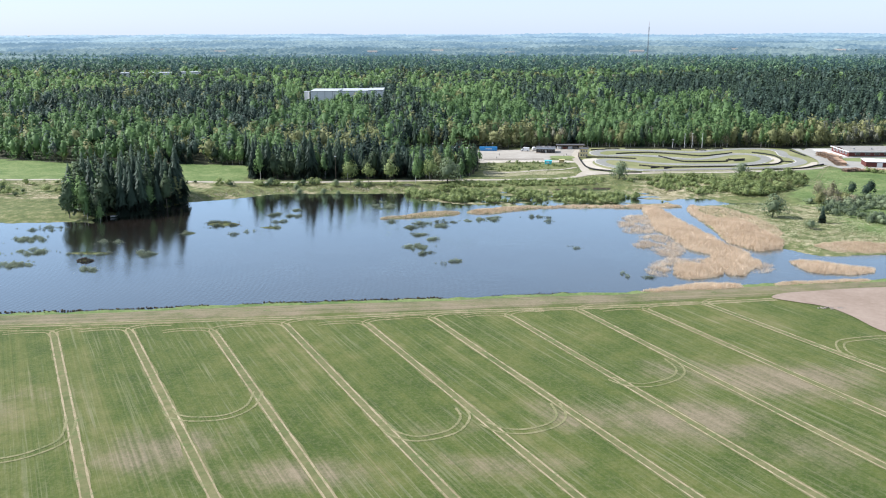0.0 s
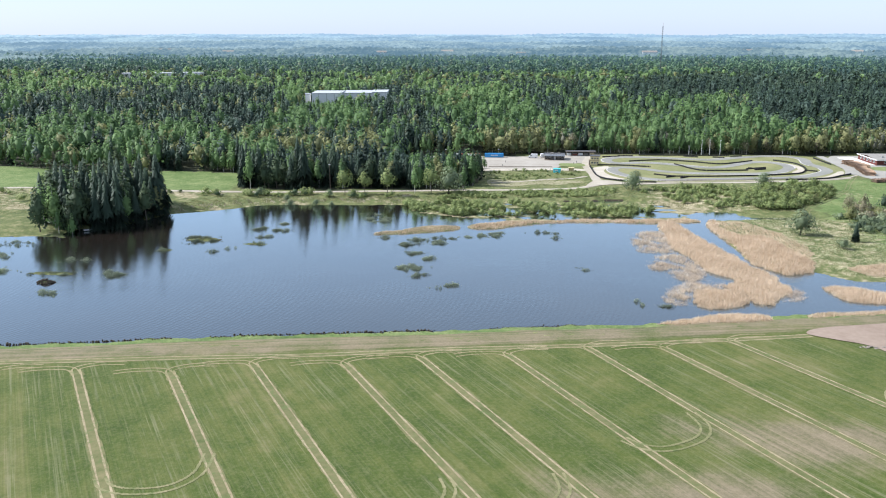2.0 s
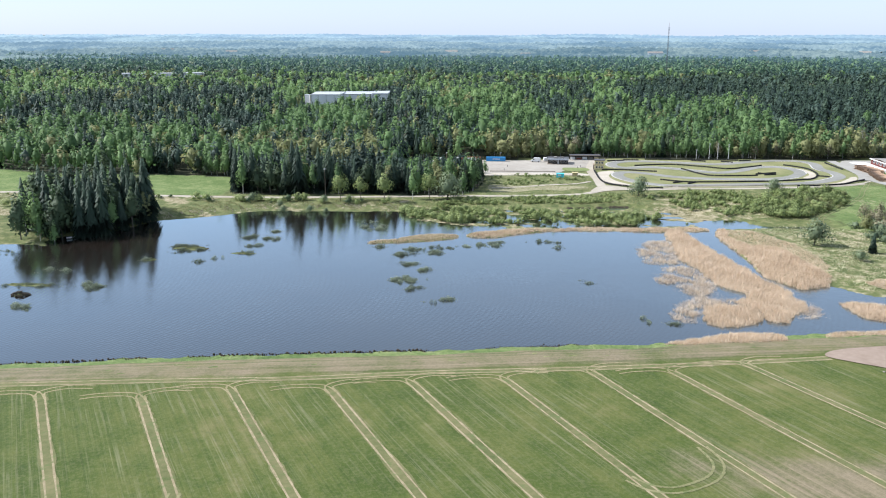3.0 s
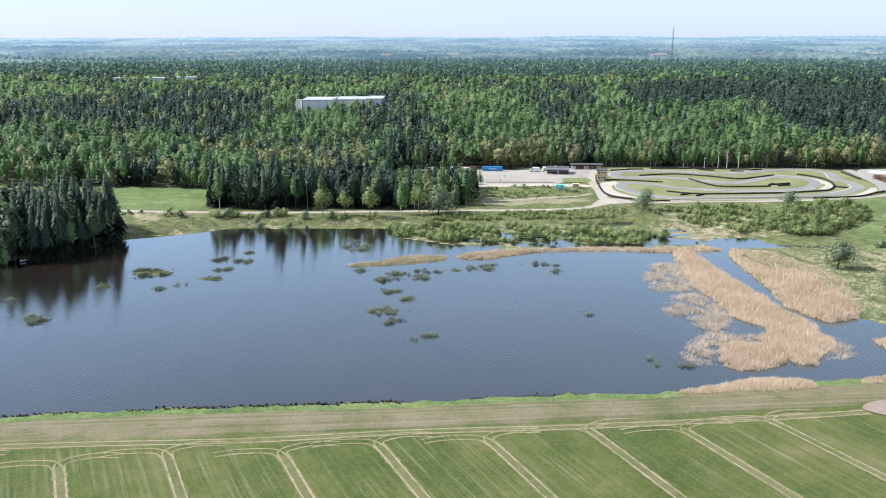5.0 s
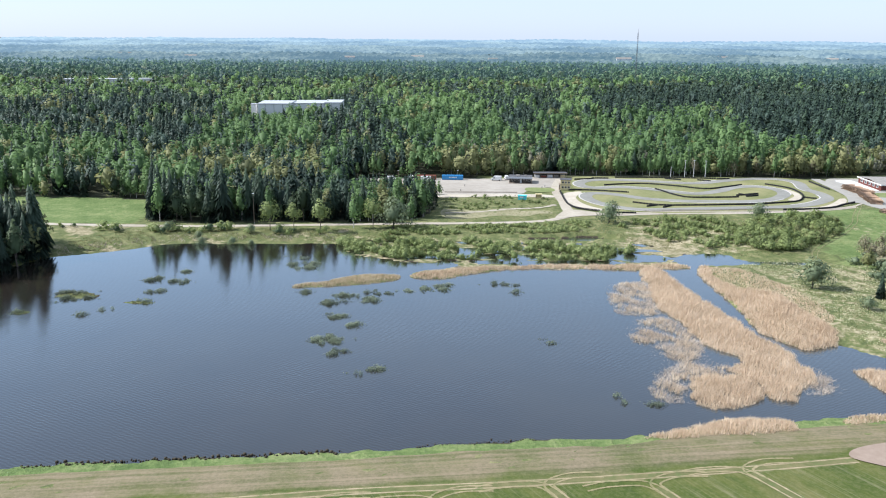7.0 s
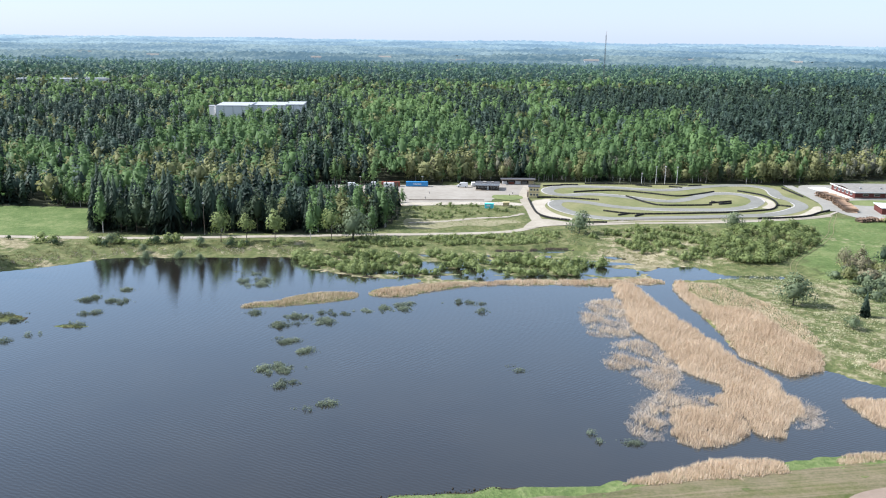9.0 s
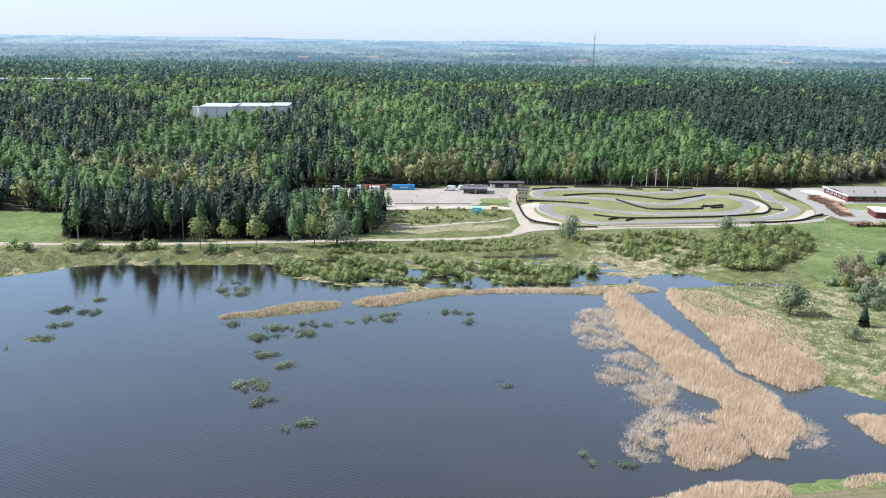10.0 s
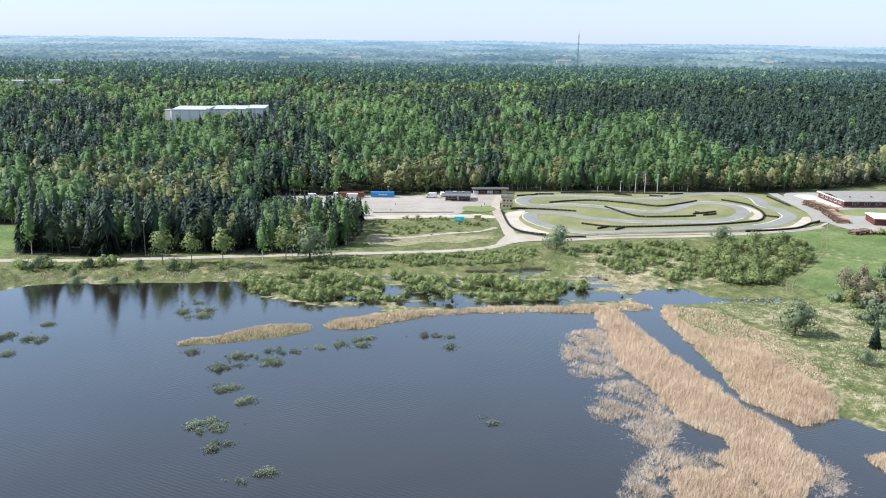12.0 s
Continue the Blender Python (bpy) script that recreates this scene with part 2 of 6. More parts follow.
# ---- plan of the place ----
NEAR_SHORE = [(-420, 122), (-230, 139), (-149, 144.5), (-117, 148.6), (-85, 154.8), (-51.5, 160), (-17, 164.7), (0.6, 168.3),
              (18, 171), (36, 173), (55, 178.5), (74, 182), (92, 185.5), (111, 188.5), (126, 191), (180, 200), (300, 212)]
EAST_SHORE = [(300, 235), (180, 230), (135, 222), (116, 220), (108, 228), (103, 229), (96.4, 227), (91.4, 232.4), (88.2, 248),
              (87.6, 276), (87, 302), (90, 309), (96, 310.4), (111, 313), (132, 314), (132, 315.5), (111, 317), (106, 320), (103, 327), (86, 325)]
FAR_SHORE = [(81, 317), (85, 306.5), (71, 304), (63, 302), (52, 303), (37, 302.5), (20, 300.5), (7, 295), (-5, 287), (-14.7, 289), (-12, 296),
             (-1, 302), (-1, 308.8), (-14, 308), (-26, 311), (-41.5, 321), (-47.8, 334), (-68, 333), (-89, 332), (-111, 330.6), (-125, 321.6),
             (-140.5, 312), (-152, 305), (-158.6, 290), (-168.7, 282), (-179.8, 272), (-176.4, 262), (-190, 262.6), (-217, 260), (-300, 262), (-420, 272)]
SPIT = [(-52.7, 274.2), (-50.5, 279), (-43.5, 281), (-39.2, 286.2), (-29.3, 291.2), (-19.3, 290.4), (-19.6, 285.2), (-27.9, 280.9), (-37.6, 277.4), (-45.9, 275.4)]
REED_MID = [(66.7, 302.7), (74, 301), (75.7, 288.5), (79.4, 269), (82.4, 257), (85.1, 240.6), (87.8, 231.6), (90.1, 222.6), (89.5, 214.3), (91.9, 212), (89.6, 203.6), (84.7, 199.3),
            (80.7, 192.5), (76.7, 193), (75, 196.3), (75.5, 201.8), (73.2, 205.5), (71.7, 210.6), (75.9, 215.5), (74.5, 221.5), (70.8, 225.6), (68.6, 232.9), (67.1, 247), (63.4, 261), (64.9, 276.6)]
REED_LOW = [(61.2, 205.8), (67.4, 207.4), (73.2, 205.5), (75.2, 200.4), (74, 193.7), (69.1, 189.7), (62.5, 187.6), (58.3, 189), (57.1, 193.3), (58, 198.6)]
REED_EAST = [(87.4, 304.9), (91.7, 306.5), (90.4, 292.2), (95.8, 277.7), (103.5, 270), (105.5, 260), (105.8, 250.7), (108.4, 242.2), (107.8, 234.2), (101.9, 227.2), (95.5, 225.6), (93, 229.9),
             (89.2, 235.5), (87.6, 243.6), (88.4, 254.7), (88.2, 265.3), (87, 277.4), (86, 290.7)]
ROAD = [(-700, 372), (-420, 352), (-273, 357.4), (-240, 359), (-168, 355.5), (-122, 355.2), (-98, 357.1), (-58.4, 361.8), (-17.1, 366.8), (4.1, 368.8),
        (25.8, 372), (39.3, 376.5), (49.2, 385.3), (56.7, 390.2), (73, 391), (97.7, 396), (134.5, 399.5), (176, 410), (193, 418)]
LOT_EDGE = [(-66, 477), (-50, 484.5), (20, 488), (57, 500), (62, 478), (54, 462), (45, 460), (35, 448), (29, 440.5), (-10, 437), (-24, 443), (-42, 456)]


def smooth(pts, n=6, closed=False):
    """A rounded line through the points of a plan."""
    p = [Vector(q) for q in pts]
    out = []
    m = len(p)
    for i in range(m if closed else m - 1):
        a, b, c, d = (p[(i + k) % m] if closed else p[min(max(i + k, 0), m - 1)] for k in (-1, 0, 1, 2))
        for s in range(n):
            t = s / n
            out.append(0.5 * ((2 * b) + (c - a) * t + (2 * a - 5 * b + 4 * c - d) * t * t + (3 * b - a - 3 * c + d) * t ** 3))
    if not closed:
        out.append(p[-1])
    return np.array([(q.x, q.y) for q in out])


def sdf(poly, x, y):
    """Signed distance to a closed outline, positive outside."""
    best = np.full(x.shape, 1e18)
    inside = np.zeros(x.shape, bool)
    for (ax, ay), (bx, by) in zip(poly, np.roll(poly, -1, 0)):
        ex, ey = bx - ax, by - ay
        wx, wy = x - ax, y - ay
        t = np.clip((wx * ex + wy * ey) / max(ex * ex + ey * ey, 1e-9), 0, 1)
        best = np.minimum(best, (wx - t * ex) ** 2 + (wy - t * ey) ** 2)
        cross = ((ay > y) != (by > y)) & (x < ex * (y - ay) / (ey if abs(ey) > 1e-9 else 1e-9) + ax)
        inside ^= cross
    return np.sqrt(best) * np.where(inside, -1, 1)


def wob(x, y, s, seed=0.0):
    """Cheap smooth unevenness, about -1 to 1."""
    return (np.sin(x / s + 1.7 * np.sin(y / s * 0.7 + seed)) + np.sin(y / s * 1.3 + 1.9 * np.sin(x / s * 0.6 + seed * 2.1)) + np.sin((x + y) / s * 2.1 + seed)) / 3


def step(v, a, b):
    t = np.clip((v - a) / (b - a), 0, 1)
    return t * t * (3 - 2 * t)


LAKE = np.concatenate([smooth(NEAR_SHORE), smooth(EAST_SHORE), smooth(FAR_SHORE)])
SPIT_LINE = smooth(SPIT, 4, True)
LOT_LINE = smooth(LOT_EDGE, 3, True)
POOLS = ((20, 318, 13, 4.5), (35, 347, 9, 1.8), (52, 349, 11, 2.6), (70, 320, 13, 6), (5, 325, 5, 8), (22, 310.5, 24, 2.6), (52, 312, 12, 2.4), (-22, 340, 14, 2.5), (58, 333, 12, 3), (-12, 315, 9, 2), (36, 327, 5, 3), (22, 332, 7, 2.5), (72, 331, 8, 2.2), (-30, 327, 5, 2))
ISLETS = ((-119, 262, 7, 3.5), (-97, 256, 5, 1.4), (-128, 245, 3, 1.6), (-154, 212, 9, 1.6), (-151, 201.5, 2.6, 2.0))


def marsh(x, y):
    return step(y, 292, 306) * (1 - step(y, 340, 352)) * step(x, -52, -40) * (1 - step(x, 84, 96))


def height(x, y):
    """Ground level; the lake's surface is 0."""
    x, y = np.asarray(x, float), np.asarray(y, float)
    d = sdf(LAKE, x, y) + 0.9 * wob(x, y, 3.1) + 0.5 * wob(x, y, 1.3, 2)
    z = np.where(d > 0, 0.12 + 1.38 * step(d, 0, 14), np.maximum(-0.9, d * 0.35))
    m = marsh(x, y)
    z = np.where(d > 0, z * (1 - m) + m * (0.10 + 0.20 * wob(x, y, 4.0, 1) + 0.08 * wob(x, y, 1.7, 6)), z)
    for px, py, rx, ry in POOLS:
        q = ((x - px) / rx) ** 2 + ((y - py) / ry) ** 2 + 0.55 * wob(x, y, 2.3, 3) + 0.35 * wob(x, y, 5.1, 5)
        z = np.minimum(z, np.where(q < 1.6, (q - 1.0) * 0.35, 99))
    s = -sdf(SPIT_LINE, x, y) + 0.5 * wob(x, y, 1.9, 4)
    z = np.maximum(z, np.where(s > -2, np.clip(s * 0.18, -0.9, 0.35), -9))
    for px, py, rx, ry in ISLETS:
        q = 1 - np.sqrt(((x - px) / rx) ** 2 + ((y - py) / ry) ** 2) + 0.25 * wob(x, y, 1.2, px)
        z = np.maximum(z, np.clip(q * 0.6, -0.9, 0.3))
    r = np.hypot(x, y)
    z = z + 6.5 * step(y, 520, 700) + 0.8 * wob(x, y, 60) * step(y, 520, 700)
    z = z + 44 * np.clip((r - 2300) / 2600, 0, 2) ** 0.85
    return z


def shoreline(x):
    return np.interp(x, [p[0] for p in NEAR_SHORE], [p[1] for p in NEAR_SHORE])


EDGE_X = [-2500, -318, -265, -151, -140, -134, -82, -34, -16, -11, -9, 2, 56, 196, 233, 287, 2500]
EDGE_Y = [433, 433, 417, 414, 395, 363, 365, 369, 378, 400, 489.5, 490, 505, 504, 510, 533, 640]


def in_forest(x, y):
    e = np.interp(x, EDGE_X, EDGE_Y)
    hall = (np.abs(x + 136) < 42) & (np.abs(y - 714) < 40) & (y > 690) & ~((x > -144) & (y < 705))
    return (y > e + 1.5 * wob(x, y, 4)) & (sdf(LOT_LINE, x, y) > 1.5) & ~hall


def link(me, name, parent=None, mats=()):
    for m in mats:
        me.materials.append(m)
    ob = new(name, me)
    if parent is not None:
        ob.parent = parent
    return ob


def tri_mesh(name, V, F, tint=None, smooth_on=False, normals=None):
    """A mesh of triangles from arrays."""
    me = bpy.data.meshes.new(name)
    V, F = np.asarray(V, np.float32), np.asarray(F, np.int32)
    me.vertices.add(len(V))
    me.vertices.foreach_set("co", V.ravel())
    me.loops.add(F.size)
    me.loops.foreach_set("vertex_index", F.ravel())
    me.polygons.add(len(F))
    me.polygons.foreach_set("loop_start", np.arange(0, F.size, F.shape[1], dtype=np.int32))
    if smooth_on:
        me.polygons.foreach_set("use_smooth", np.ones(len(F), bool))
    me.update(calc_edges=True)
    if tint is not None:
        me.attributes.new("tint", "FLOAT", "POINT").data.foreach_set("value", np.asarray(tint, np.float32))
    if normals is not None:
        me.attributes.new("custom_normal", "FLOAT_VECTOR", "POINT").data.foreach_set("vector", np.asarray(normals, np.float32).ravel())
    return me


def grid_faces(nx, ny):
    i = np.arange(nx * ny).reshape(ny, nx)
    return np.stack([i[:-1, :-1], i[:-1, 1:], i[1:, 1:], i[1:, :-1]], -1).reshape(-1, 4)


def put_attr(me, name, values):
    me.attributes.new(name, "FLOAT", "POINT").data.foreach_set("value", np.asarray(values, np.float32).ravel())


def spread(a, b, fine, far, ratio):
    """Steps: fine between a and b, growing outwards to far on both sides."""
    v = list(np.arange(a, b + 0.01, fine))
    s, p, q = fine, a, b
    low, high = [], []
    while p > -far or q < far:
        s *= ratio
        p, q = p - s, q + s
        low.append(max(p, -far)), high.append(min(q, far))
    return np.array(sorted(set(low + v + high)))


# ---- ground, lake, field ----
gx, gy = spread(-230, 240, 2.0, 4900, 1.16), spread(132, 400, 1.8, 4900, 1.16)
X, Y = np.meshgrid(gx, gy)
Z = height(X, Y)
me = tri_mesh("ground", np.stack([X, Y, Z], -1).reshape(-1, 3), grid_faces(len(gx), len(gy)), smooth_on=True)
shore_d = sdf(LAKE, X, Y)
east = step(X, 120, 165) * step(Y, 225, 262) * (1 - step(Y, 398, 420)) * (1 - step(X, 300, 380))
west = (1 - step(X, -150, -132)) * step(Y, 356, 362) + step(X, -134, -128) * 0
near_bank = (1 - step(np.abs(Y - shoreline(X) + 2.5), 2.5, 4.5)) * (X < 150)
put_attr(me, "lush", np.clip(east * 0.95 + west * 1.2 + near_bank * 0.9 + 0.25 * step(Y, 376, 400) * (X > -12), 0, 1.2))
flower = step(X, 96, 104) * (1 - step(X, 140, 165)) * step(Y, 205, 225) * (1 - step(Y, 300, 312))
put_attr(me, "dry", np.clip(flower * 0.42 + 0.44 * marsh(X, Y) + 0.45 * step(X, 62, 76) * (1 - step(X, 118, 135)) * step(Y, 322, 332) * (1 - step(Y, 372, 392))
                            + 0.10 * (1 - step(np.abs(shore_d), 2, 9)) * (Y > 260) + 0.25 * east * (0.5 + wob(X, Y, 14, 2)) + (0.16 + 0.45 * wob(X, Y, 8, 3)) * (X < -45) * (Y > 305) * (Y < 356) + 0.2 * (X < -150) * (Y < 356), 0, 1))
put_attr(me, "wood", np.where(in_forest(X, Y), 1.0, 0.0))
put_attr(me, "mud", np.where(Z < 0.02, 1.0, 0.0))
tagged(link(me, "ground", mats=[GROUND]), "rough spring meadow ground of mixed green and straw grass", "ground", kind="structure")

wv = [(-900, 90, 0), (420, 90, 0), (420, 352, 0), (-900, 352, 0)]
tagged(link(tri_mesh("water", wv, [(0, 1, 2, 3)]), "water", mats=[WATER]), "dark still lake with fine wind ripples", "lake", kind="structure")

fx = np.arange(-420, 301, 3.0)
fv = np.concatenate([np.array([-4.2, -5.2, -6.5]), -np.arange(9, 330, 3.0)])
FX, FV = np.meshgrid(fx, fv)
FY = shoreline(FX) + FV + np.where(FV > -5, 0.6 * wob(FX, FX, 3.3), 0)
me = tri_mesh("crop_field", np.stack([FX, FY, height(FX, FY) + 0.06], -1).reshape(-1, 3), grid_faces(len(fx), len(fv))[:, ::-1], smooth_on=True)
bare = 0.68 * (1 - step(-FV, 15, 20))
for bx, by, rx, ry, amt in ((60, 102, 24, 11, 0.95), (-70, 62, 13, 9, 0.9), (-40, 55, 18, 7, 0.7), (17, 81, 16, 9, 0.75), (38, 80, 18, 11, 0.8), (-3, 60, 15, 6, 0.65), (-112, 80, 10, 25, 0.4), (-15, 75, 9, 6, 0.4),
                            (82, 92, 10, 10, 0.5), (37, 108, 8, 6, 0.6), (-100, 95, 8, 20, 0.25), (60, 70, 25, 8, 0.45)):
    bare = np.maximum(bare, amt * np.exp(-((FX - bx) / rx) ** 2 - ((FY - by) / ry) ** 2))
put_attr(me, "bare", bare)
put_attr(me, "head", 1 - step(-FV, 17, 21))
tagged(link(me, "crop_field", mats=[CROP]), "young green cereal field with seed rows and bare patches", "field", kind="structure")


def ribbon(name, pts, width, mat, lift=0.08, jitter=0.0, n=8, label="", category="", closed=False, kind="structure", parent=None, base=None):
    """A strip that lies on the ground along a rounded line."""
    p = smooth(pts, n, closed)
    if closed:
        p = np.concatenate([p, p[:1]])
    t = np.gradient(p, axis=0)
    if closed:
        t[0] = t[-1] = p[1] - p[-2]
    t /= np.maximum(np.linalg.norm(t, axis=1, keepdims=True), 1e-6)
    nrm = np.stack([-t[:, 1], t[:, 0]], -1)
    half = width / 2 * (1 + jitter * rng.uniform(-1, 1, len(p)))
    if closed:
        half[-1] = half[0]
    rows = [p + nrm * half[:, None] * s for s in (1, 0.33, -0.33, -1)]
    P = np.stack(rows, 1).reshape(-1, 2)
    z = (height(P[:, 0], P[:, 1]) if base is None else np.full(len(P), base)) + lift
    me = tri_mesh(name, np.column_stack([P, z]), grid_faces(4, len(p)), smooth_on=True)
    ob = link(me, name, parent, [mat])
    if parent is None:
        tagged(ob, label, category, kind=kind)
    return ob


def sheet(name, pts, mat, lift=0.08, label="", category="", n=5, base=None):
    """A flat area with a rounded outline that lies on the ground."""
    p = smooth(pts, n, True)
    bm = bmesh.new()
    vs = [bm.verts.new((a, b, (float(height(a, b)) if base is None else base) + lift)) for a, b in p]
    f = bm.faces.new(vs)
    f.normal_update()
    if f.normal.z < 0:
        f.normal_flip()
    bmesh.ops.triangulate(bm, faces=[f])
    me = bpy.data.meshes.new(name)
    bm.to_mesh(me)
    bm.free()
    return tagged(link(me, name, mats=[mat]), label, category, kind="structure")


def ruts(pts, gauge=1.8, wide=0.38, label="pair of pale tractor wheel ruts pressed through the crop", mat=None):
    """Two wheel ruts side by side along one line."""
    p = smooth(pts, 10)
    t = np.gradient(p, axis=0)
    t /= np.linalg.norm(t, axis=1, keepdims=True)
    nrm = np.stack([-t[:, 1], t[:, 0]], -1)
    root = tagged(new("wheel_track"), label, "wheel track", "tractor tracks in the field", "structure")
    if mat is None:
        LIFT[0] += 0.0004
        ribbon("worn_strip", [tuple(v) for v in p], gauge + wide * 2.2, WORN, LIFT[0], 0.25, 2, parent=root)
    for s in (-1, 1):
        q = p + nrm * s * gauge / 2
        LIFT[0] += 0.0004
        ribbon("rut", [tuple(v) for v in q], wide, mat or RUT, LIFT[0], 0.35, 2, parent=root)


LIFT = [0.068]
HEAD = [(-420, 96), (-230, 119), (-140, 129.2), (-110, 132.9), (-79.4, 137.1), (-48.1, 140.9), (-16.2, 146.8), (16.6, 151.3), (59.1, 158.5), (80.9, 163)]
ruts(HEAD)
LINES = [(-122.5, 124.4), (-103, 127.5), (-80.2, 128), (-61.8, 134), (-39.5, 135.6), (-21.5, 140.8), (0.2, 144), (20.8, 149.8), (40.3, 151), (59, 157)]
SLANTS = [30.6, 31.4, 30.1, 30.1, 29.7, 29.8, 28.9, 28.3, 29.5, 31.4]
for k in range(-9, 12):
    if 0 <= k < len(LINES):
        a = np.array(LINES[k])
    else:
        a = np.array(LINES[0]) + k * np.array([20.9, 2.9]) if k < 0 else np.array(LINES[-1]) + (k - 9) * np.array([20.9, 3.9])
    slant = radians(SLANTS[min(max(k, 0), 9)])
    way = np.array([math.sin(slant), -math.cos(slant)])
    b = a + way * (230 if k < 10 else 120)
    if k < 10:
        ruts([tuple(a + (b - a) * s) for s in (0, 0.12, 0.3, 0.5, 0.75, 1)], label="pair of pale tractor wheel ruts running straight through the crop")
        h = np.array([0.985, 0.17])
        ruts([tuple(a + way * 3), tuple(a - way * 1.5 + h * 0.5), tuple(a - way * 4 + h * 6), tuple(a - way * 3.6 + h * 12)], wide=0.42, mat=RUT_SOFT)
        ruts([tuple(a + way * 3), tuple(a - way * 1.5 - h * 1.5), tuple(a - way * 2.2 - h * 8), tuple(a - way * 1.2 - h * 13)], wide=0.42, mat=RUT_SOFT)
for loop in ([(-74.5, 80), (-72, 77), (-67, 75.8), (-60.7, 77.4), (-57.3, 82.5), (-57.6, 90)], [(-27.5, 75), (-25, 71.5), (-19.9, 69.4), (-13.3, 72.8), (-10.8, 79), (-12, 84)],
             [(-7, 77), (-3.5, 74), (1.6, 73.6), (7, 76.5), (9.4, 81), (8.6, 87)], [(22.5, 101), (26, 98), (31.1, 97.8), (37.6, 102), (40, 107.5), (38.5, 114)],
             [(84.5, 117), (83.8, 122), (86, 127.5), (92, 130), (99, 131.5), (106, 131)], [(-104, 57), (-98.2, 57), (-93.2, 60.2), (-90.2, 66), (-93, 75)]):
    ruts(loop, 1.9, 0.55, mat=RUT_FAINT, label="pair of curved tractor wheel ruts where the machine turned")
SOIL_PATCH = [(80.2, 164), (85, 168.5), (100, 172.5), (119.5, 176.4), (180, 184), (260, 160), (200, 110), (112, 124), (100.6, 135), (97, 148), (93, 156), (86, 160)]
sheet("bare_soil_patch", SOIL_PATCH, SOIL, 0.24, "bare light brown tilled soil beside the crop", "soil")

ribbon("road", ROAD, 4.0, GRAVEL, 0.10, 0.08, label="pale gravel country road along the forest edge", category="road")
ribbon("road", [(56, 388), (52.5, 391), (51.4, 404), (51.4, 421), (50.6, 445), (52, 463), (57, 490)], 5.0, GRAVEL, 0.17, 0.06,
       label="pale gravel driveway leading up to the karting yard", category="road")
sheet("road_apron", [(44, 381), (50, 399), (56, 401), (64, 396), (72, 391), (56, 387)], GRAVEL, 0.2, "pale gravel widening at the road junction", "road")
sheet("parking_yard", LOT_EDGE, LOT, 0.12, "wide grey gravel parking yard", "yard")

# ---- trees ----
def cards(P, size, r, out=None, jit=0.4):
    """Small leaf clumps: a bent kite of two triangles each, set at points P, facing about outwards."""
    n = len(P)
    f = r.normal(size=(n, 3)) * jit + (0 if out is None else out)
    f /= np.linalg.norm(f, axis=1, keepdims=True)
    a = np.cross(f, r.normal(size=(n, 3)))
    a /= np.linalg.norm(a, axis=1, keepdims=True)
    b = np.cross(f, a)
    s = size * r.uniform(0.6, 1.35, (n, 1))
    c = np.cross(a, b) * s * 0.3
    V = np.stack([P - a * s, P + b * s * 0.75 + c, P + a * s, P - b * s * 0.75 + c], 1).reshape(-1, 3)
    i = np.arange(n)[:, None] * 4
    return V, np.concatenate([i + [0, 1, 2], i + [0, 2, 3]], 0)


def crown_normals(V, F, soft=0.62):
    """Normals of a crown: between each clump's own way and the way out of the crown, as dense foliage catches light."""
    F = np.asarray(F)
    fn = np.cross(V[F[:, 1]] - V[F[:, 0]], V[F[:, 2]] - V[F[:, 0]])
    N = np.zeros_like(V)
    for i in range(3):
        np.add.at(N, F[:, i], fn)
    N /= np.maximum(np.linalg.norm(N, axis=1, keepdims=True), 1e-9)
    h = V[:, 2].max()
    out = np.stack([V[:, 0], V[:, 1], (V[:, 2] - 0.45 * h) * 0.45], -1)
    out /= np.maximum(np.linalg.norm(out, axis=1, keepdims=True), 1e-9)
    N = N * np.where((N * out).sum(1, keepdims=True) < 0, -1, 1)
    N = N * (1 - soft) + out * soft
    N /= np.maximum(np.linalg.norm(N, axis=1, keepdims=True), 1e-9)
    back = (fn * N[F].sum(1)).sum(1) < 0
    return N, np.where(back[:, None], F[:, ::-1], F)


def merge(parts):
    """Join (V, F, tint) pieces."""
    V, F, T, o = [], [], [], 0
    for v, f, t in parts:
        V.append(v), F.append(np.asarray(f) + o), T.append(np.broadcast_to(t, (len(v),)))
        o += len(v)
    return np.concatenate(V), np.concatenate(F), np.concatenate(T)


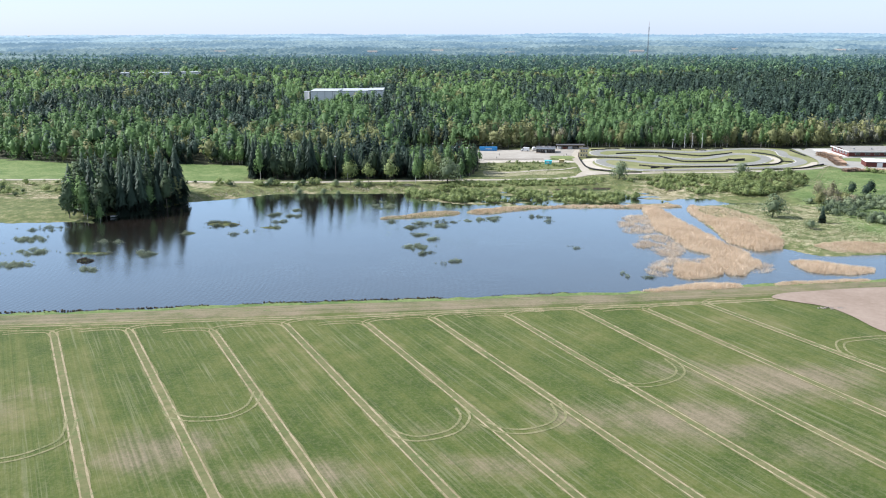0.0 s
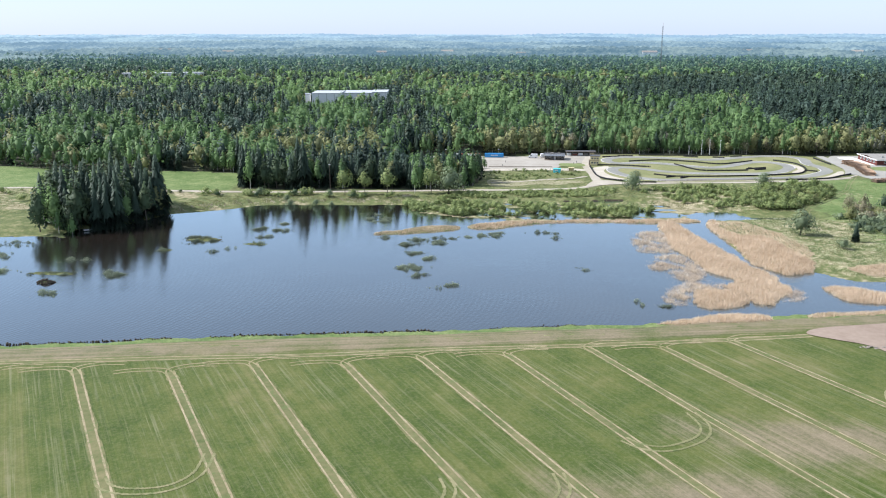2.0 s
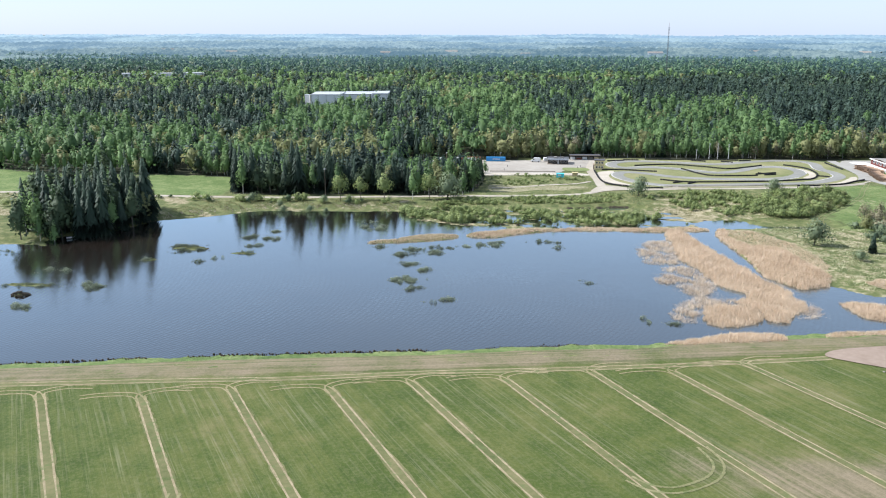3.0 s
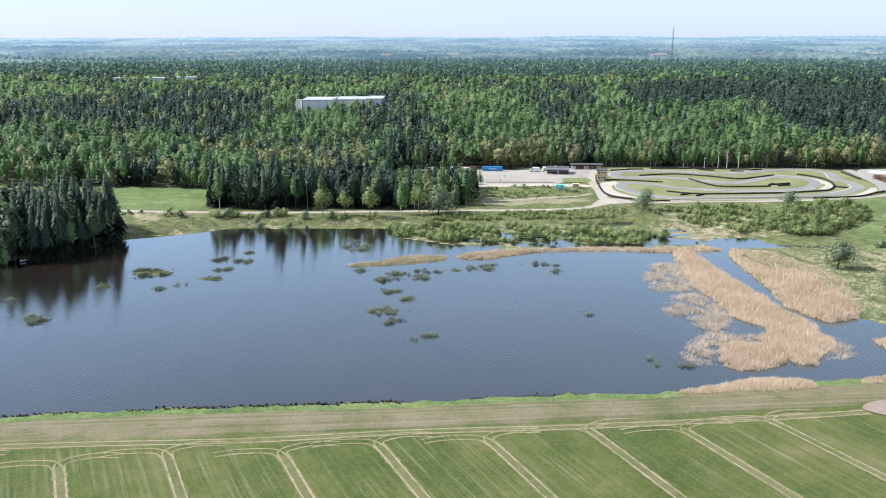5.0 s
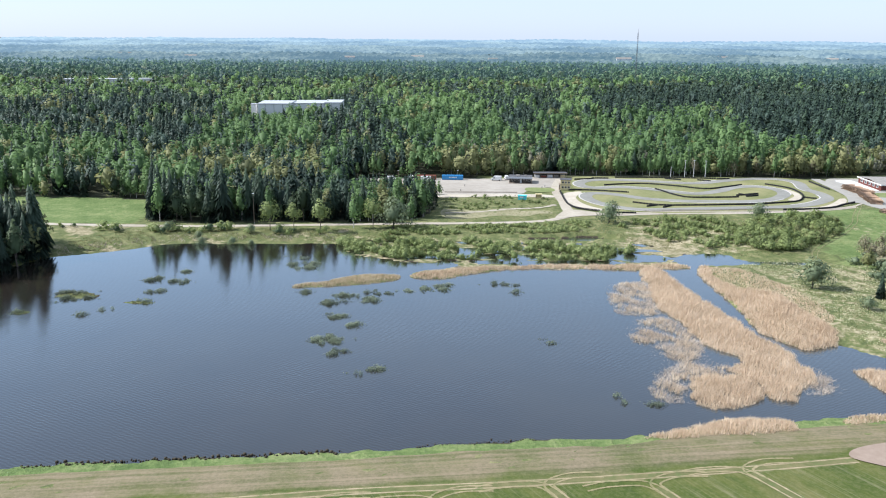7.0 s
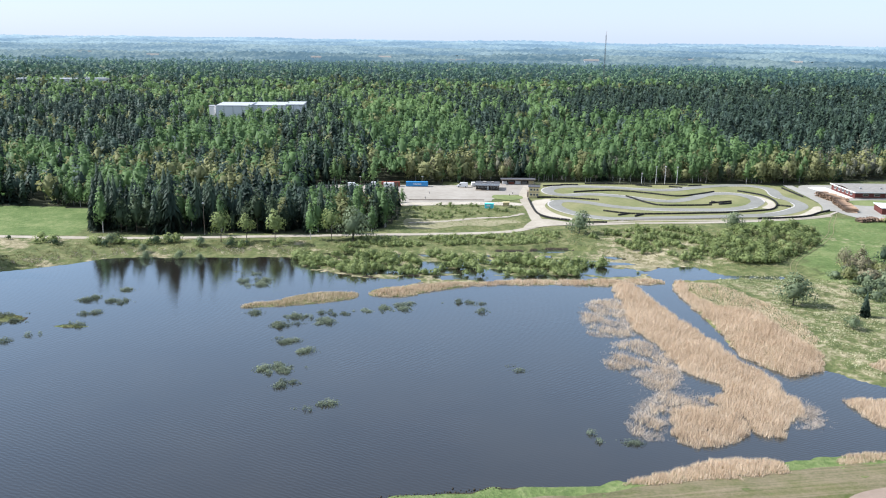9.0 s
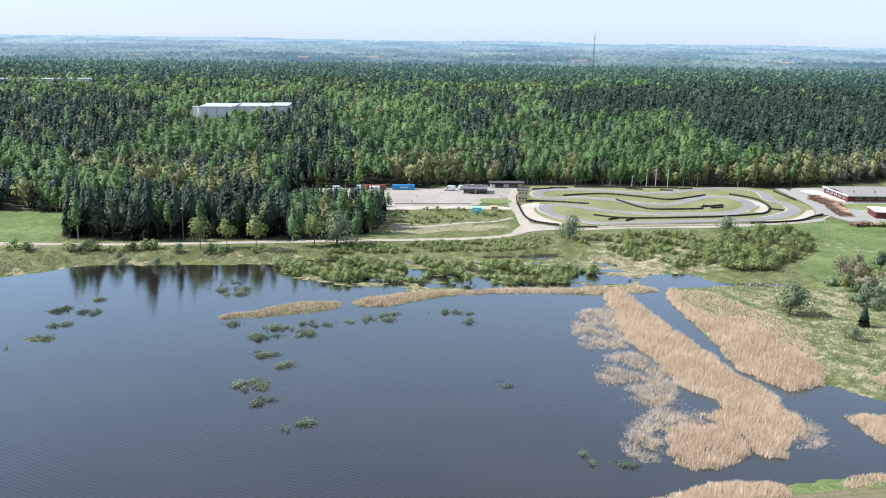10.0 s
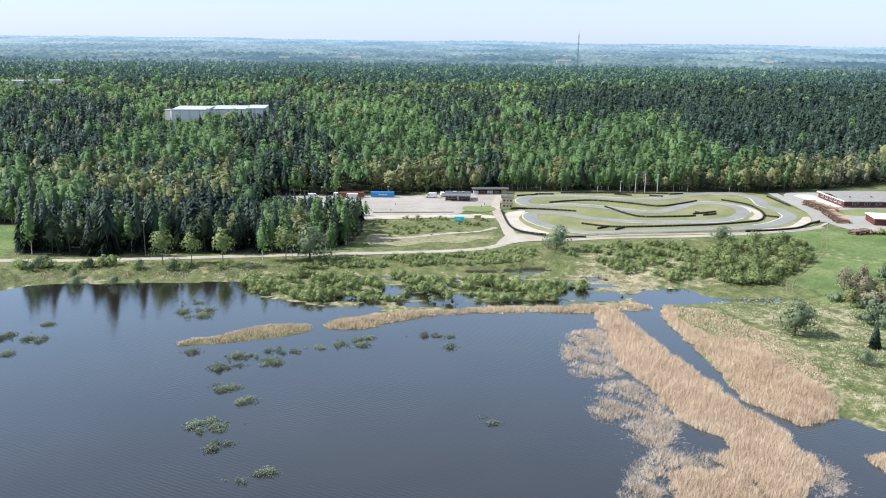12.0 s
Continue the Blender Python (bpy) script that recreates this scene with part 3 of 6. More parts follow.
def spruce_crown(r, h, wide, tiers, around, low=0.08):
    """Tiers of drooping boughs, each bough a bent pointed kite."""
    parts = []
    for i in range(tiers):
        u = i / (tiers - 1)
        z = h * (low + (0.96 - low) * u ** 0.9)
        rad = wide * (1 - u) ** 0.85 + 0.12 * wide
        m = max(4, int(around * (1 - 0.55 * u)))
        ang = np.arange(m) * 2 * math.pi / m + r.uniform(0, 6.3)
        L = rad * r.uniform(0.55, 1.25, m)
        d = np.stack([np.cos(ang), np.sin(ang), np.zeros(m)], -1)
        p = np.stack([-np.sin(ang), np.cos(ang), np.zeros(m)], -1)
        zz = np.array([0, 0, 1.0])
        w = rad * 2.1 / m + 0.12
        lift = r.uniform(-0.5, 0.5, m) * h * 0.9 / tiers
        base = zz * (z + h * 0.06)
        mid = d * (L * r.uniform(0.45, 0.7, m))[:, None] + zz * (z + lift)[:, None]
        tip = d * L[:, None] + zz * (z + lift - L * r.uniform(0.25, 0.8, m))[:, None]
        V = np.stack([np.broadcast_to(base, mid.shape), mid + p * w, tip, mid - p * w], 1).reshape(-1, 3)
        k = np.arange(m)[:, None] * 4
        F = np.concatenate([k + [0, 1, 2], k + [0, 2, 3]], 0)
        # bough tint grows paler from the lowest tier to the top
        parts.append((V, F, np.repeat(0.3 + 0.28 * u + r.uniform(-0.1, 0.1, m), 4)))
    top = np.array([[0.12, 0, h * 0.9], [-0.06, 0.1, h * 0.9], [-0.06, -0.1, h * 0.9], [0, 0, h * 1.02]]) * [wide * 0.8, wide * 0.8, 1]
    parts.append((top, [(0, 1, 3), (1, 2, 3), (2, 0, 3)], 0.6))
    return merge(parts)


def blob(r, rx, rz, zc, tint):
    """A coarse uneven core that keeps a crown from being see-through."""
    g = (1 + 5 ** 0.5) / 2
    V = np.array([(-1, g, 0), (1, g, 0), (-1, -g, 0), (1, -g, 0), (0, -1, g), (0, 1, g), (0, -1, -g), (0, 1, -g), (g, 0, -1), (g, 0, 1), (-g, 0, -1), (-g, 0, 1)]) / 1.9
    F = [(0, 11, 5), (0, 5, 1), (0, 1, 7), (0, 7, 10), (0, 10, 11), (1, 5, 9), (5, 11, 4), (11, 10, 2), (10, 7, 6), (7, 1, 8),
         (3, 9, 4), (3, 4, 2), (3, 2, 6), (3, 6, 8), (3, 8, 9), (4, 9, 5), (2, 4, 11), (6, 2, 10), (8, 6, 7), (9, 8, 1)]
    V = V * r.uniform(0.75, 1.15, (12, 1)) * [rx, rx, rz] + [0, 0, zc]
    return V, F, tint


def leaf_crown(r, h, wide, clumps, size, low=0.3, core=0.62, lobes=7, taper=0.45):
    """A leafy crown: uneven lobes filled with small clumps round a dark core."""
    zc, rz = h * (1 + low) / 2, h * (1 - low) / 2
    cen = r.normal(size=(lobes, 3))
    cen /= np.linalg.norm(cen, axis=1, keepdims=True)
    cen *= r.uniform(0.35, 0.7, (lobes, 1))
    P = r.normal(size=(clumps, 3))
    P /= np.linalg.norm(P, axis=1, keepdims=True)
    P = cen[r.integers(0, lobes, clumps)] + P * r.uniform(0.3, 0.52, (clumps, 1))
    P[:, :2] *= np.clip(1.12 - taper * P[:, 2:3], 0.22, 1.6)
    Q = P * [wide, wide, rz] + [0, 0, zc]
    out = P / np.linalg.norm(P, axis=1, keepdims=True) + [0, 0, 0.35]
    V, F = cards(Q, size, r, out)
    # clump tint grows paler towards the crown's top
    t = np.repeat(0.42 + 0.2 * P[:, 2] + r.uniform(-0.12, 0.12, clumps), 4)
    parts = [(V, F, t)]
    if core:
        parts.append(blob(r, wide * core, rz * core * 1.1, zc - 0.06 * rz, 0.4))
    return merge(parts)


def trunk_mesh(r, h, rad, limbs=5, spread_to=1.6):
    """A tapered trunk, slightly bent, with a few limbs."""
    parts = []

    def tube(a, b, ra, rb, n=6):
        a, b = np.array(a, float), np.array(b, float)
        d = b - a
        d /= np.linalg.norm(d)
        u = np.cross(d, [0.3, 0.9, 0.1])
        u /= np.linalg.norm(u)
        w = np.cross(d, u)
        ang = np.arange(n) * 2 * math.pi / n
        ring = np.cos(ang)[:, None] * u + np.sin(ang)[:, None] * w
        V = np.concatenate([a + ring * ra, b + ring * rb])
        i = np.arange(n)
        j = (i + 1) % n
        parts.append((V, np.concatenate([np.stack([i, j, j + n], -1), np.stack([i, j + n, i + n], -1)]), 0.5))
    bend = r.uniform(-0.03, 0.03, 2) * h
    m = (bend[0], bend[1], h * 0.5)
    tube((0, 0, -0.3), m, rad, rad * 0.7)
    tube(m, (bend[0] * 0.3, bend[1] * 0.3, h * 0.95), rad * 0.7, rad * 0.15)
    for _ in range(limbs):
        z = h * r.uniform(0.3, 0.7)
        a = r.uniform(0, 6.3)
        L = spread_to * r.uniform(0.6, 1.2)
        tube((bend[0] * 0.8, bend[1] * 0.8, z), (math.cos(a) * L, math.sin(a) * L, z + L * 0.9), rad * 0.35, rad * 0.1, 4)
    return merge(parts)


KINDS = {}


def tree_kind(key, crown, mat, h, rad, bark, name, label, category="tree", limbs=5):
    """Builds one tree with its parts away from the walk's ground; copies take its meshes."""
    V, F, T = crown
    N, F = crown_normals(V, F)
    r = np.random.default_rng(len(KINDS) + 50)
    root = tagged(new(name), label, category)
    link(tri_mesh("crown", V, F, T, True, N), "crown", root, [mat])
    tv, tf, _ = trunk_mesh(r, h, rad, limbs)
    link(tri_mesh("trunk", tv, tf), "trunk", root, [bark])
    KINDS[key] = [root, False]


def plant(key, x, y, s=1.0, label="", group="", z=None, tall=1.0):
    """Sets one tree of a kind on the ground."""
    root, used = KINDS[key]
    zz = float(height(x, y)) - 0.1 if z is None else z
    a = rng.uniform(0, 6.28)
    m = Matrix.LocRotScale((x, y, zz), Euler((0, 0, a)), None)
    if used:
        ob = copy_thing(root, m)
    else:
        ob = root
        ob.matrix_basis = m
        KINDS[key][1] = True
    ob.scale = (s, s, s * tall)
    return tagged(ob, label, "", group)


tr = np.random.default_rng(21)
for i in range(4):
    tree_kind(f"spruce{i}", spruce_crown(tr, 19, 3.1 + 0.3 * i, 24, 19), SPRUCE, 19, 0.24, BARK, "spruce_tree", "tall dark green spruce with drooping boughs", limbs=0)
for i in range(4):
    tree_kind(f"birch{i}", leaf_crown(tr, 16, 2.5 + 0.3 * i, 330, 0.5, 0.04, 0.55, 9, 0.7), BIRCH, 16, 0.16, PALE_BARK, "birch_tree", "slender birch in fresh light green leaf")
for i in range(3):
    tree_kind(f"olive{i}", leaf_crown(tr, 15, 4.2 + 0.3 * i, 320, 0.66, 0.06, 0.55), OLIVE, 15, 0.2, BARK, "deciduous_tree", "broad tree with yellowish olive budding leaves")
for i in range(2):
    tree_kind(f"bare{i}", leaf_crown(tr, 13, 3.4, 420, 0.36, 0.18, 0.0, 11), TWIGS, 13, 0.2, BARK, "deciduous_tree", "greyish tree still almost bare of leaves", limbs=9)
for i in range(2):
    tree_kind(f"pine{i}", leaf_crown(tr, 10, 3.8, 330, 0.5, 0.15, 0.6, 9), SPRUCE, 9, 0.2, BARK, "pine_tree", "dark broad-crowned pine with heavy branches")
for i in range(3):
    tree_kind(f"alder{i}", leaf_crown(tr, 16, 3.0 + 0.3 * i, 330, 0.55, 0.06, 0.55, 9, 0.6), ALDER, 16, 0.2, BARK, "alder_tree", "dark green broadleaf tree in full crown")
for i in range(2):
    tree_kind(f"pale{i}", leaf_crown(tr, 14, 4.3, 480, 0.45, 0.26, 0.5, 11, 0.3), WILLOW, 14, 0.2, BARK, "deciduous_tree", "round tree in pale yellowish green leaf")
for i in range(3):
    tree_kind(f"willow{i}", leaf_crown(tr, 6, 3.6, 760, 0.25, 0.0, 0.5, 12), SAGE, 3.5, 0.18, BARK, "willow_bush", "rounded grey-green willow bush", "bush", limbs=4)


DARK_EAST = [(117, 813), (199, 1102), (466, 1263), (876, 1579), (1100, 1300), (420, 620), (277, 530), (227, 532), (198, 567), (191, 624), (224, 742), (187, 764), (136, 698), (103, 682)]
PALE_FAR = [(87, 1209), (377, 1769), (580, 1568), (466, 1263), (199, 1102), (72, 974)]
BIRCH_MID = [(-63, 634), (-50, 748), (-4, 775), (31, 674), (35, 571), (27, 480), (2, 486), (-24, 495), (-19, 540), (-47, 564)]
BIRCH_EAST = [(44, 500), (65, 559), (93, 590), (120, 577), (170, 679), (202, 670), (193, 583), (170, 500), (130, 490), (82, 490)]
RIM_EAST = [(150, 500), (175, 522), (225, 540), (300, 560), (300, 500), (200, 490)]
BROWN_EAST = [(222, 500), (225, 540), (330, 580), (340, 520), (260, 500)]
BIRCH_WEST = [(-181, 554), (-185, 622), (-177, 713), (-118, 679), (-95, 534), (-105, 510), (-116, 498), (-155, 525)]
OLIVE_MID = [(-172, 467), (-164, 533), (-122, 519), (-97, 545), (-73, 472), (-67, 417), (-114, 408), (-155, 427)]
OLIVE_YARD = [(-30, 500), (-20, 545), (60, 545), (66, 500), (20, 488)]
DARK_MID = [(-127, 724), (-115, 808), (-76, 755), (-31, 534), (-35, 454), (-45, 414), (-63, 421), (-78, 512)]
DARK_WEST = [(-410, 602), (-435, 763), (-346, 857), (-238, 840), (-200, 704), (-165, 470), (-230, 540), (-327, 545)]
PALE_WEST = [(-380, 545), (-298, 575), (-236, 540), (-184, 486), (-150, 440), (-206, 415), (-250, 430), (-310, 440)]
DARK_RIM = [(-171, 405), (-115, 411), (-63, 409), (-46, 369), (-46, 350), (-150, 350)]
YOUNG_RIM = [(-46, 355), (-46, 400), (-30, 440), (-8, 445), (-8, 370)]
DARK_CENTRE = [(4, 945), (97, 1060), (90, 752), (47, 590), (33, 590), (25, 695)]
# what grows in each stand: spruce, birch, budding broadleaf, bare, pine
STANDS = ((DARK_EAST, (0.56, 0.02, 0, 0.01, 0.41)), (PALE_FAR, (0.12, 0.7, 0.1, 0, 0.08)), (BIRCH_MID, (0.06, 0.86, 0.05, 0, 0.03)), (BIRCH_EAST, (0.08, 0.74, 0.1, 0.02, 0.06)),
          (RIM_EAST, (0.04, 0.3, 0.5, 0.1, 0.06)), (BROWN_EAST, (0.05, 0.05, 0.3, 0.55, 0.05)), (BIRCH_WEST, (0.06, 0.8, 0.08, 0, 0.06)), (OLIVE_MID, (0.16, 0.2, 0.46, 0.08, 0.1)),
          (OLIVE_YARD, (0.12, 0.3, 0.36, 0.16, 0.06)), (DARK_MID, (0.42, 0.1, 0.03, 0.05, 0.4)), (DARK_WEST, (0.42, 0.1, 0.05, 0, 0.43)), (PALE_WEST, (0.2, 0.66, 0.08, 0, 0.06)),
          (DARK_RIM, (0.55, 0.05, 0.06, 0.03, 0.31)), (YOUNG_RIM, (0.16, 0.58, 0.12, 0, 0.14)), (DARK_CENTRE, (0.5, 0.1, 0, 0.02, 0.38)))


def species(x, y, r):
    """Which kind grows where: 0 spruce, 1 birch, 2 budding broadleaf, 3 bare, 4 pine; stands have clear but uneven borders."""
    n = 0.58 + 0.7 * wob(x, y, 37, 5) + 0.5 * wob(x, y, 14, 9)
    leafy = np.clip(n, 0.05, 0.9)
    W = np.stack([0.5 * (1 - leafy), 0.82 * leafy, 0.12 * leafy + 0.02, 0.03 + 0 * leafy, 0.5 * (1 - leafy)], -1)
    for poly, mix in STANDS:
        inside = step(-sdf(np.array(poly, float), x, y) + 9 * wob(x, y, 19, 3), -5, 7)[:, None]
        W = W * (1 - inside) + np.array(mix) * inside
    W = np.cumsum(W / W.sum(1, keepdims=True), 1)
    return np.minimum((r.random(x.shape)[:, None] > W).sum(1), 4)


def scatter(x0, x1, y0, y1, gap, r, fan=True):
    """Jittered places in the forest, within the wedge that is seen."""
    xs, ys = np.meshgrid(np.arange(x0, x1, gap), np.arange(y0, y1, gap))
    x = xs.ravel() + r.uniform(-0.5, 0.5, xs.size) * gap
    y = ys.ravel() + r.uniform(-0.5, 0.5, xs.size) * gap
    keep = in_forest(x, y)
    if fan:
        keep &= (np.abs(x - 0.02 * y) < 0.60 * (y + 90) + 20)
    return x[keep], y[keep]


def joined(name, templates, x, y, s, tall, mat, label, category, r):
    """Many trees of a wood in one mesh."""
    V, F, T, N, o = [], [], [], [], 0
    z = height(x, y) - 0.2
    pick = r.integers(0, len(templates), len(x))
    for i, (tv, tf, tt) in enumerate(templates):
        m = np.where(pick == i)[0]
        if not len(m):
            continue
        a = r.uniform(0, 6.28, len(m))
        c, sn = np.cos(a)[:, None], np.sin(a)[:, None]
        sx = s[m][:, None]
        vx = (tv[:, 0] * c - tv[:, 1] * sn) * sx + x[m][:, None]
        vy = (tv[:, 0] * sn + tv[:, 1] * c) * sx + y[m][:, None]
        vz = tv[:, 2] * sx * tall[m][:, None] + z[m][:, None]
        V.append(np.stack([vx, vy, vz], -1).reshape(-1, 3))
        tn, tf = crown_normals(tv, tf)
        N.append(np.stack([tn[:, 0] * c - tn[:, 1] * sn, tn[:, 0] * sn + tn[:, 1] * c, np.broadcast_to(tn[:, 2], vx.shape)], -1).reshape(-1, 3))
        F.append((np.asarray(tf)[None] + (np.arange(len(m)) * len(tv))[:, None, None] + o).reshape(-1, 3))
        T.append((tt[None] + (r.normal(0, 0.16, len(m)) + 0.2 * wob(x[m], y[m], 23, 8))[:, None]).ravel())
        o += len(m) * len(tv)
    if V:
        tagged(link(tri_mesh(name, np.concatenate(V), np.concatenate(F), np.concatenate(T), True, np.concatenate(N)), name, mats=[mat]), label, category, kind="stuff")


MATS = (SPRUCE, BIRCH, OLIVE, BARE, PINE)
WORDS = ("dark spruce", "fresh green birch", "olive budding broadleaf", "grey leafless", "blue-green pine")


def low_growth(x, y, s):
    """Young low trees between the road and the parking yard."""
    cap = (79 - 0.1874 * (y - 63)) / 17.5
    s = np.where((x > -60) & (x < 0) & (y > 392) & (y < 480), np.minimum(s, cap), s)
    return np.where((x > -178) & (x < -92) & (y > 600) & (y < 706), np.minimum(s, np.where(x < -144, 0.92, 1.15)), s)


def wood(x, y, r, templates, name, words, hs):
    k = species(x, y, r)
    for i in range(5):
        m = k == i
        if m.sum():
            s = (r.normal(1.0, 0.17, m.sum()) + 0.13 * wob(x[m], y[m], 17, 4)).clip(0.55, 1.45) * hs[i]
            s = low_growth(x[m], y[m], s)
            joined(name, templates[i], x[m], y[m], s, r.normal(1, 0.08, m.sum()), MATS[i], f"{WORDS[i]} trees {words}", "forest", r)


fr = np.random.default_rng(33)
mid = [[spruce_crown(fr, 19, 3.2 + 0.2 * i, 9, 8, 0.34) for i in range(5)], [leaf_crown(fr, 17, 2.9 + 0.2 * i, 54, 0.72, 0.36, 0.52, 9, 0.75) for i in range(7)],
       [leaf_crown(fr, 15, 3.9 + 0.2 * i, 58, 0.8, 0.3, 0.5, 9, 0.5) for i in range(5)], [leaf_crown(fr, 14, 3.4, 64, 0.5, 0.25, 0.4, 9) for _ in range(3)],
       [leaf_crown(fr, 18, 2.9 + 0.2 * i, 56, 0.72, 0.4, 0.45, 8, 0.65) for i in range(5)]]
deep = [[spruce_crown(fr, 19, 3.6, 6, 8, 0.5) for _ in range(5)], [leaf_crown(fr, 17, 3.4, 32, 0.95, 0.45, 0.5, 8, 0.7) for _ in range(6)], [leaf_crown(fr, 15, 4.2, 32, 1.05, 0.4, 0.5, 8, 0.5) for _ in range(4)],
        [leaf_crown(fr, 14, 3.4, 30, 0.8, 0.4, 0.3) for _ in range(3)], [leaf_crown(fr, 18, 3.2, 32, 0.9, 0.5, 0.45, 8, 0.6) for _ in range(5)]]
far = [[spruce_crown(fr, 19, 3.9, 4, 6, 0.55) for _ in range(5)], [leaf_crown(fr, 17, 4.2, 13, 1.7, 0.5, 0, 7, 0.6) for _ in range(5)],
       [leaf_crown(fr, 15, 4.6, 13, 1.8, 0.5, 0, 7) for _ in range(3)], [leaf_crown(fr, 14, 3.6, 9, 1.5, 0.45, 0) for _ in range(2)],
       [leaf_crown(fr, 18, 3.9, 12, 1.7, 0.55, 0, 6, 0.6) for _ in range(4)]]

edge = [[spruce_crown(fr, 19, 3.4, 13, 9, 0.05) for _ in range(4)], [leaf_crown(fr, 17, 3.1, 90, 0.75, 0.02, 0.55, 11, 0.7) for _ in range(5)],
        [leaf_crown(fr, 15, 4.0, 90, 0.8, 0.02, 0.55, 11, 0.5) for _ in range(4)], [leaf_crown(fr, 14, 3.4, 90, 0.6, 0.03, 0.45, 11) for _ in range(3)], [leaf_crown(fr, 18, 3.2, 90, 0.75, 0.02, 0.5, 11, 0.6) for _ in range(4)]]

# the forest's rim, tree by tree
x, y = scatter(-170, 300, 360, 560, 4.6, fr)
e = np.interp(x, EDGE_X, EDGE_Y)
rim = (y - e < 11) | ((x > -70) & (x < -9) & (sdf(LOT_LINE, x, y) < 11) & (y < 490))
rim &= x < 235
k = species(x, y, fr)
order = np.where(rim)[0]
order = order[np.argsort(y[order] + 0.4 * np.abs(x[order]))]
near_rim = np.zeros(len(x), bool)
near_rim[order[:300]] = True
for i in np.where(near_rim)[0]:
    left_block = y[i] < 400 and x[i] < -40
    kind = k[i]
    if left_block:
        u = fr.random()
        kind = 0 if u < 0.55 else (4 if u < 0.9 else (3 if u < 0.92 else int(fr.integers(1, 3))))
    elif -44 <= x[i] < -9 and y[i] < 450:
        u = fr.random()
        kind = 1 if u < 0.62 else (4 if u < 0.82 else (2 if u < 0.92 else 0))
    key = ("spruce", "birch", "olive", "bare", "alder")[kind] + str(fr.integers(0, (4, 4, 3, 2, 3)[kind]))
    size = np.clip(fr.normal(0.98, 0.16), 0.6, 1.25) if left_block else np.clip(fr.normal(0.84, 0.2), 0.4, 1.2)
    plant(key, x[i], y[i], float(low_growth(x[i], y[i], size)), group="trees at the forest edge", tall=float(fr.normal(1, 0.07)))
front = ~near_rim & (y - e < 16)
wood(x[front], y[front], fr, edge, "forest", "along the forest edge", (0.82, 1.0, 1.0, 0.95, 0.85))
m = ~near_rim & ~front
wood(x[m], y[m], fr, mid, "forest", "standing close behind the forest edge", (0.82, 1.0, 1.0, 0.95, 0.85))
x, y = scatter(-620, 640, 405, 900, 6.1, fr)
m = ~((x > -170) & (x < 300) & (y < 560))
front = m & (y - np.interp(x, EDGE_X, EDGE_Y) < 16)
wood(x[front], y[front], fr, edge, "forest", "along the forest edge", (0.88, 1.0, 1.0, 0.95, 0.9))
m &= ~front
wood(x[m & (y < 690)], y[m & (y < 690)], fr, mid, "forest", "in mixed spring forest", (0.92, 1.08, 1.08, 1.0, 0.95))
wood(x[m & (y >= 690)], y[m & (y >= 690)], fr, deep, "forest", "deep in mixed spring forest", (0.92, 1.08, 1.08, 1.0, 0.95))
x, y = scatter(-1300, 1400, 900, 2050, 10.5, fr)
d = y + 40 * wob(x, y, 50, 3)
m = d < 1200
wood(x[m], y[m], fr, far, "forest", "in far mixed forest", (0.98, 1.05, 1.05, 1.0, 1.0))


def hazy(name, haze_glow):
    """Foliage with the blue haze of distance put into its emission."""
    return (foliage(name + "_spruce", (0.020, 0.038, 0.030), (0.036, 0.066, 0.048), (0.055, 0.09, 0.06), 0.1, haze_glow), foliage(name + "_birch", (0.06, 0.10, 0.045), (0.10, 0.16, 0.07), (0.15, 0.22, 0.10), 0.2, haze_glow),
            foliage(name + "_broadleaf", (0.08, 0.10, 0.05), (0.13, 0.15, 0.075), (0.19, 0.19, 0.10), 0.2, haze_glow), foliage(name + "_bare", (0.08, 0.08, 0.07), (0.12, 0.12, 0.10), (0.17, 0.16, 0.14), 0.1, haze_glow), foliage(name + "_pine", (0.03, 0.052, 0.042), (0.05, 0.085, 0.062), (0.075, 0.115, 0.08), 0.15, haze_glow))


# painted haze: the leaves' emission rises with each farther band
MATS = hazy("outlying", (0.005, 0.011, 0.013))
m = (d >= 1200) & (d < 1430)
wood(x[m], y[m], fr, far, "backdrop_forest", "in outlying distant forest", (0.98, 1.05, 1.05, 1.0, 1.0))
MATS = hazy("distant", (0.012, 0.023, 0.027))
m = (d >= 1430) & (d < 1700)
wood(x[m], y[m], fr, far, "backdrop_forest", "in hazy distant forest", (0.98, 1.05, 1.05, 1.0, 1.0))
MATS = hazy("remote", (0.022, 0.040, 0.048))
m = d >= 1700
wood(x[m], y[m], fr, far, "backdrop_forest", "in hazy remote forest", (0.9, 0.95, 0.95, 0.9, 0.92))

# spruce stand on the promontory
PROM = smooth([(-193, 271), (-178, 266), (-172, 272), (-162, 280), (-154, 300), (-160, 322), (-176, 326), (-198, 312)], 4, True)
for _ in range(400):
    px, py = fr.uniform(-210, -150), fr.uniform(262, 330)
    if sdf(PROM, np.array(px), np.array(py)) < -0.5 and all((px - o.location.x) ** 2 + (py - o.location.y) ** 2 > 13 for o in scene.objects if o.get("group") == "promontory stand"):
        u = fr.random()
        key = f"spruce{fr.integers(0, 4)}" if u < 0.62 else (f"alder{fr.integers(0, 3)}" if u < 0.92 else f"birch{fr.integers(0, 4)}")
        plant(key, px, py, float(fr.normal(1.16, 0.16)) * (1.15 if key[0] == "a" else 1.0), "tall dark spruce at the lake's edge" if key[0] == "s" else "", "promontory stand")

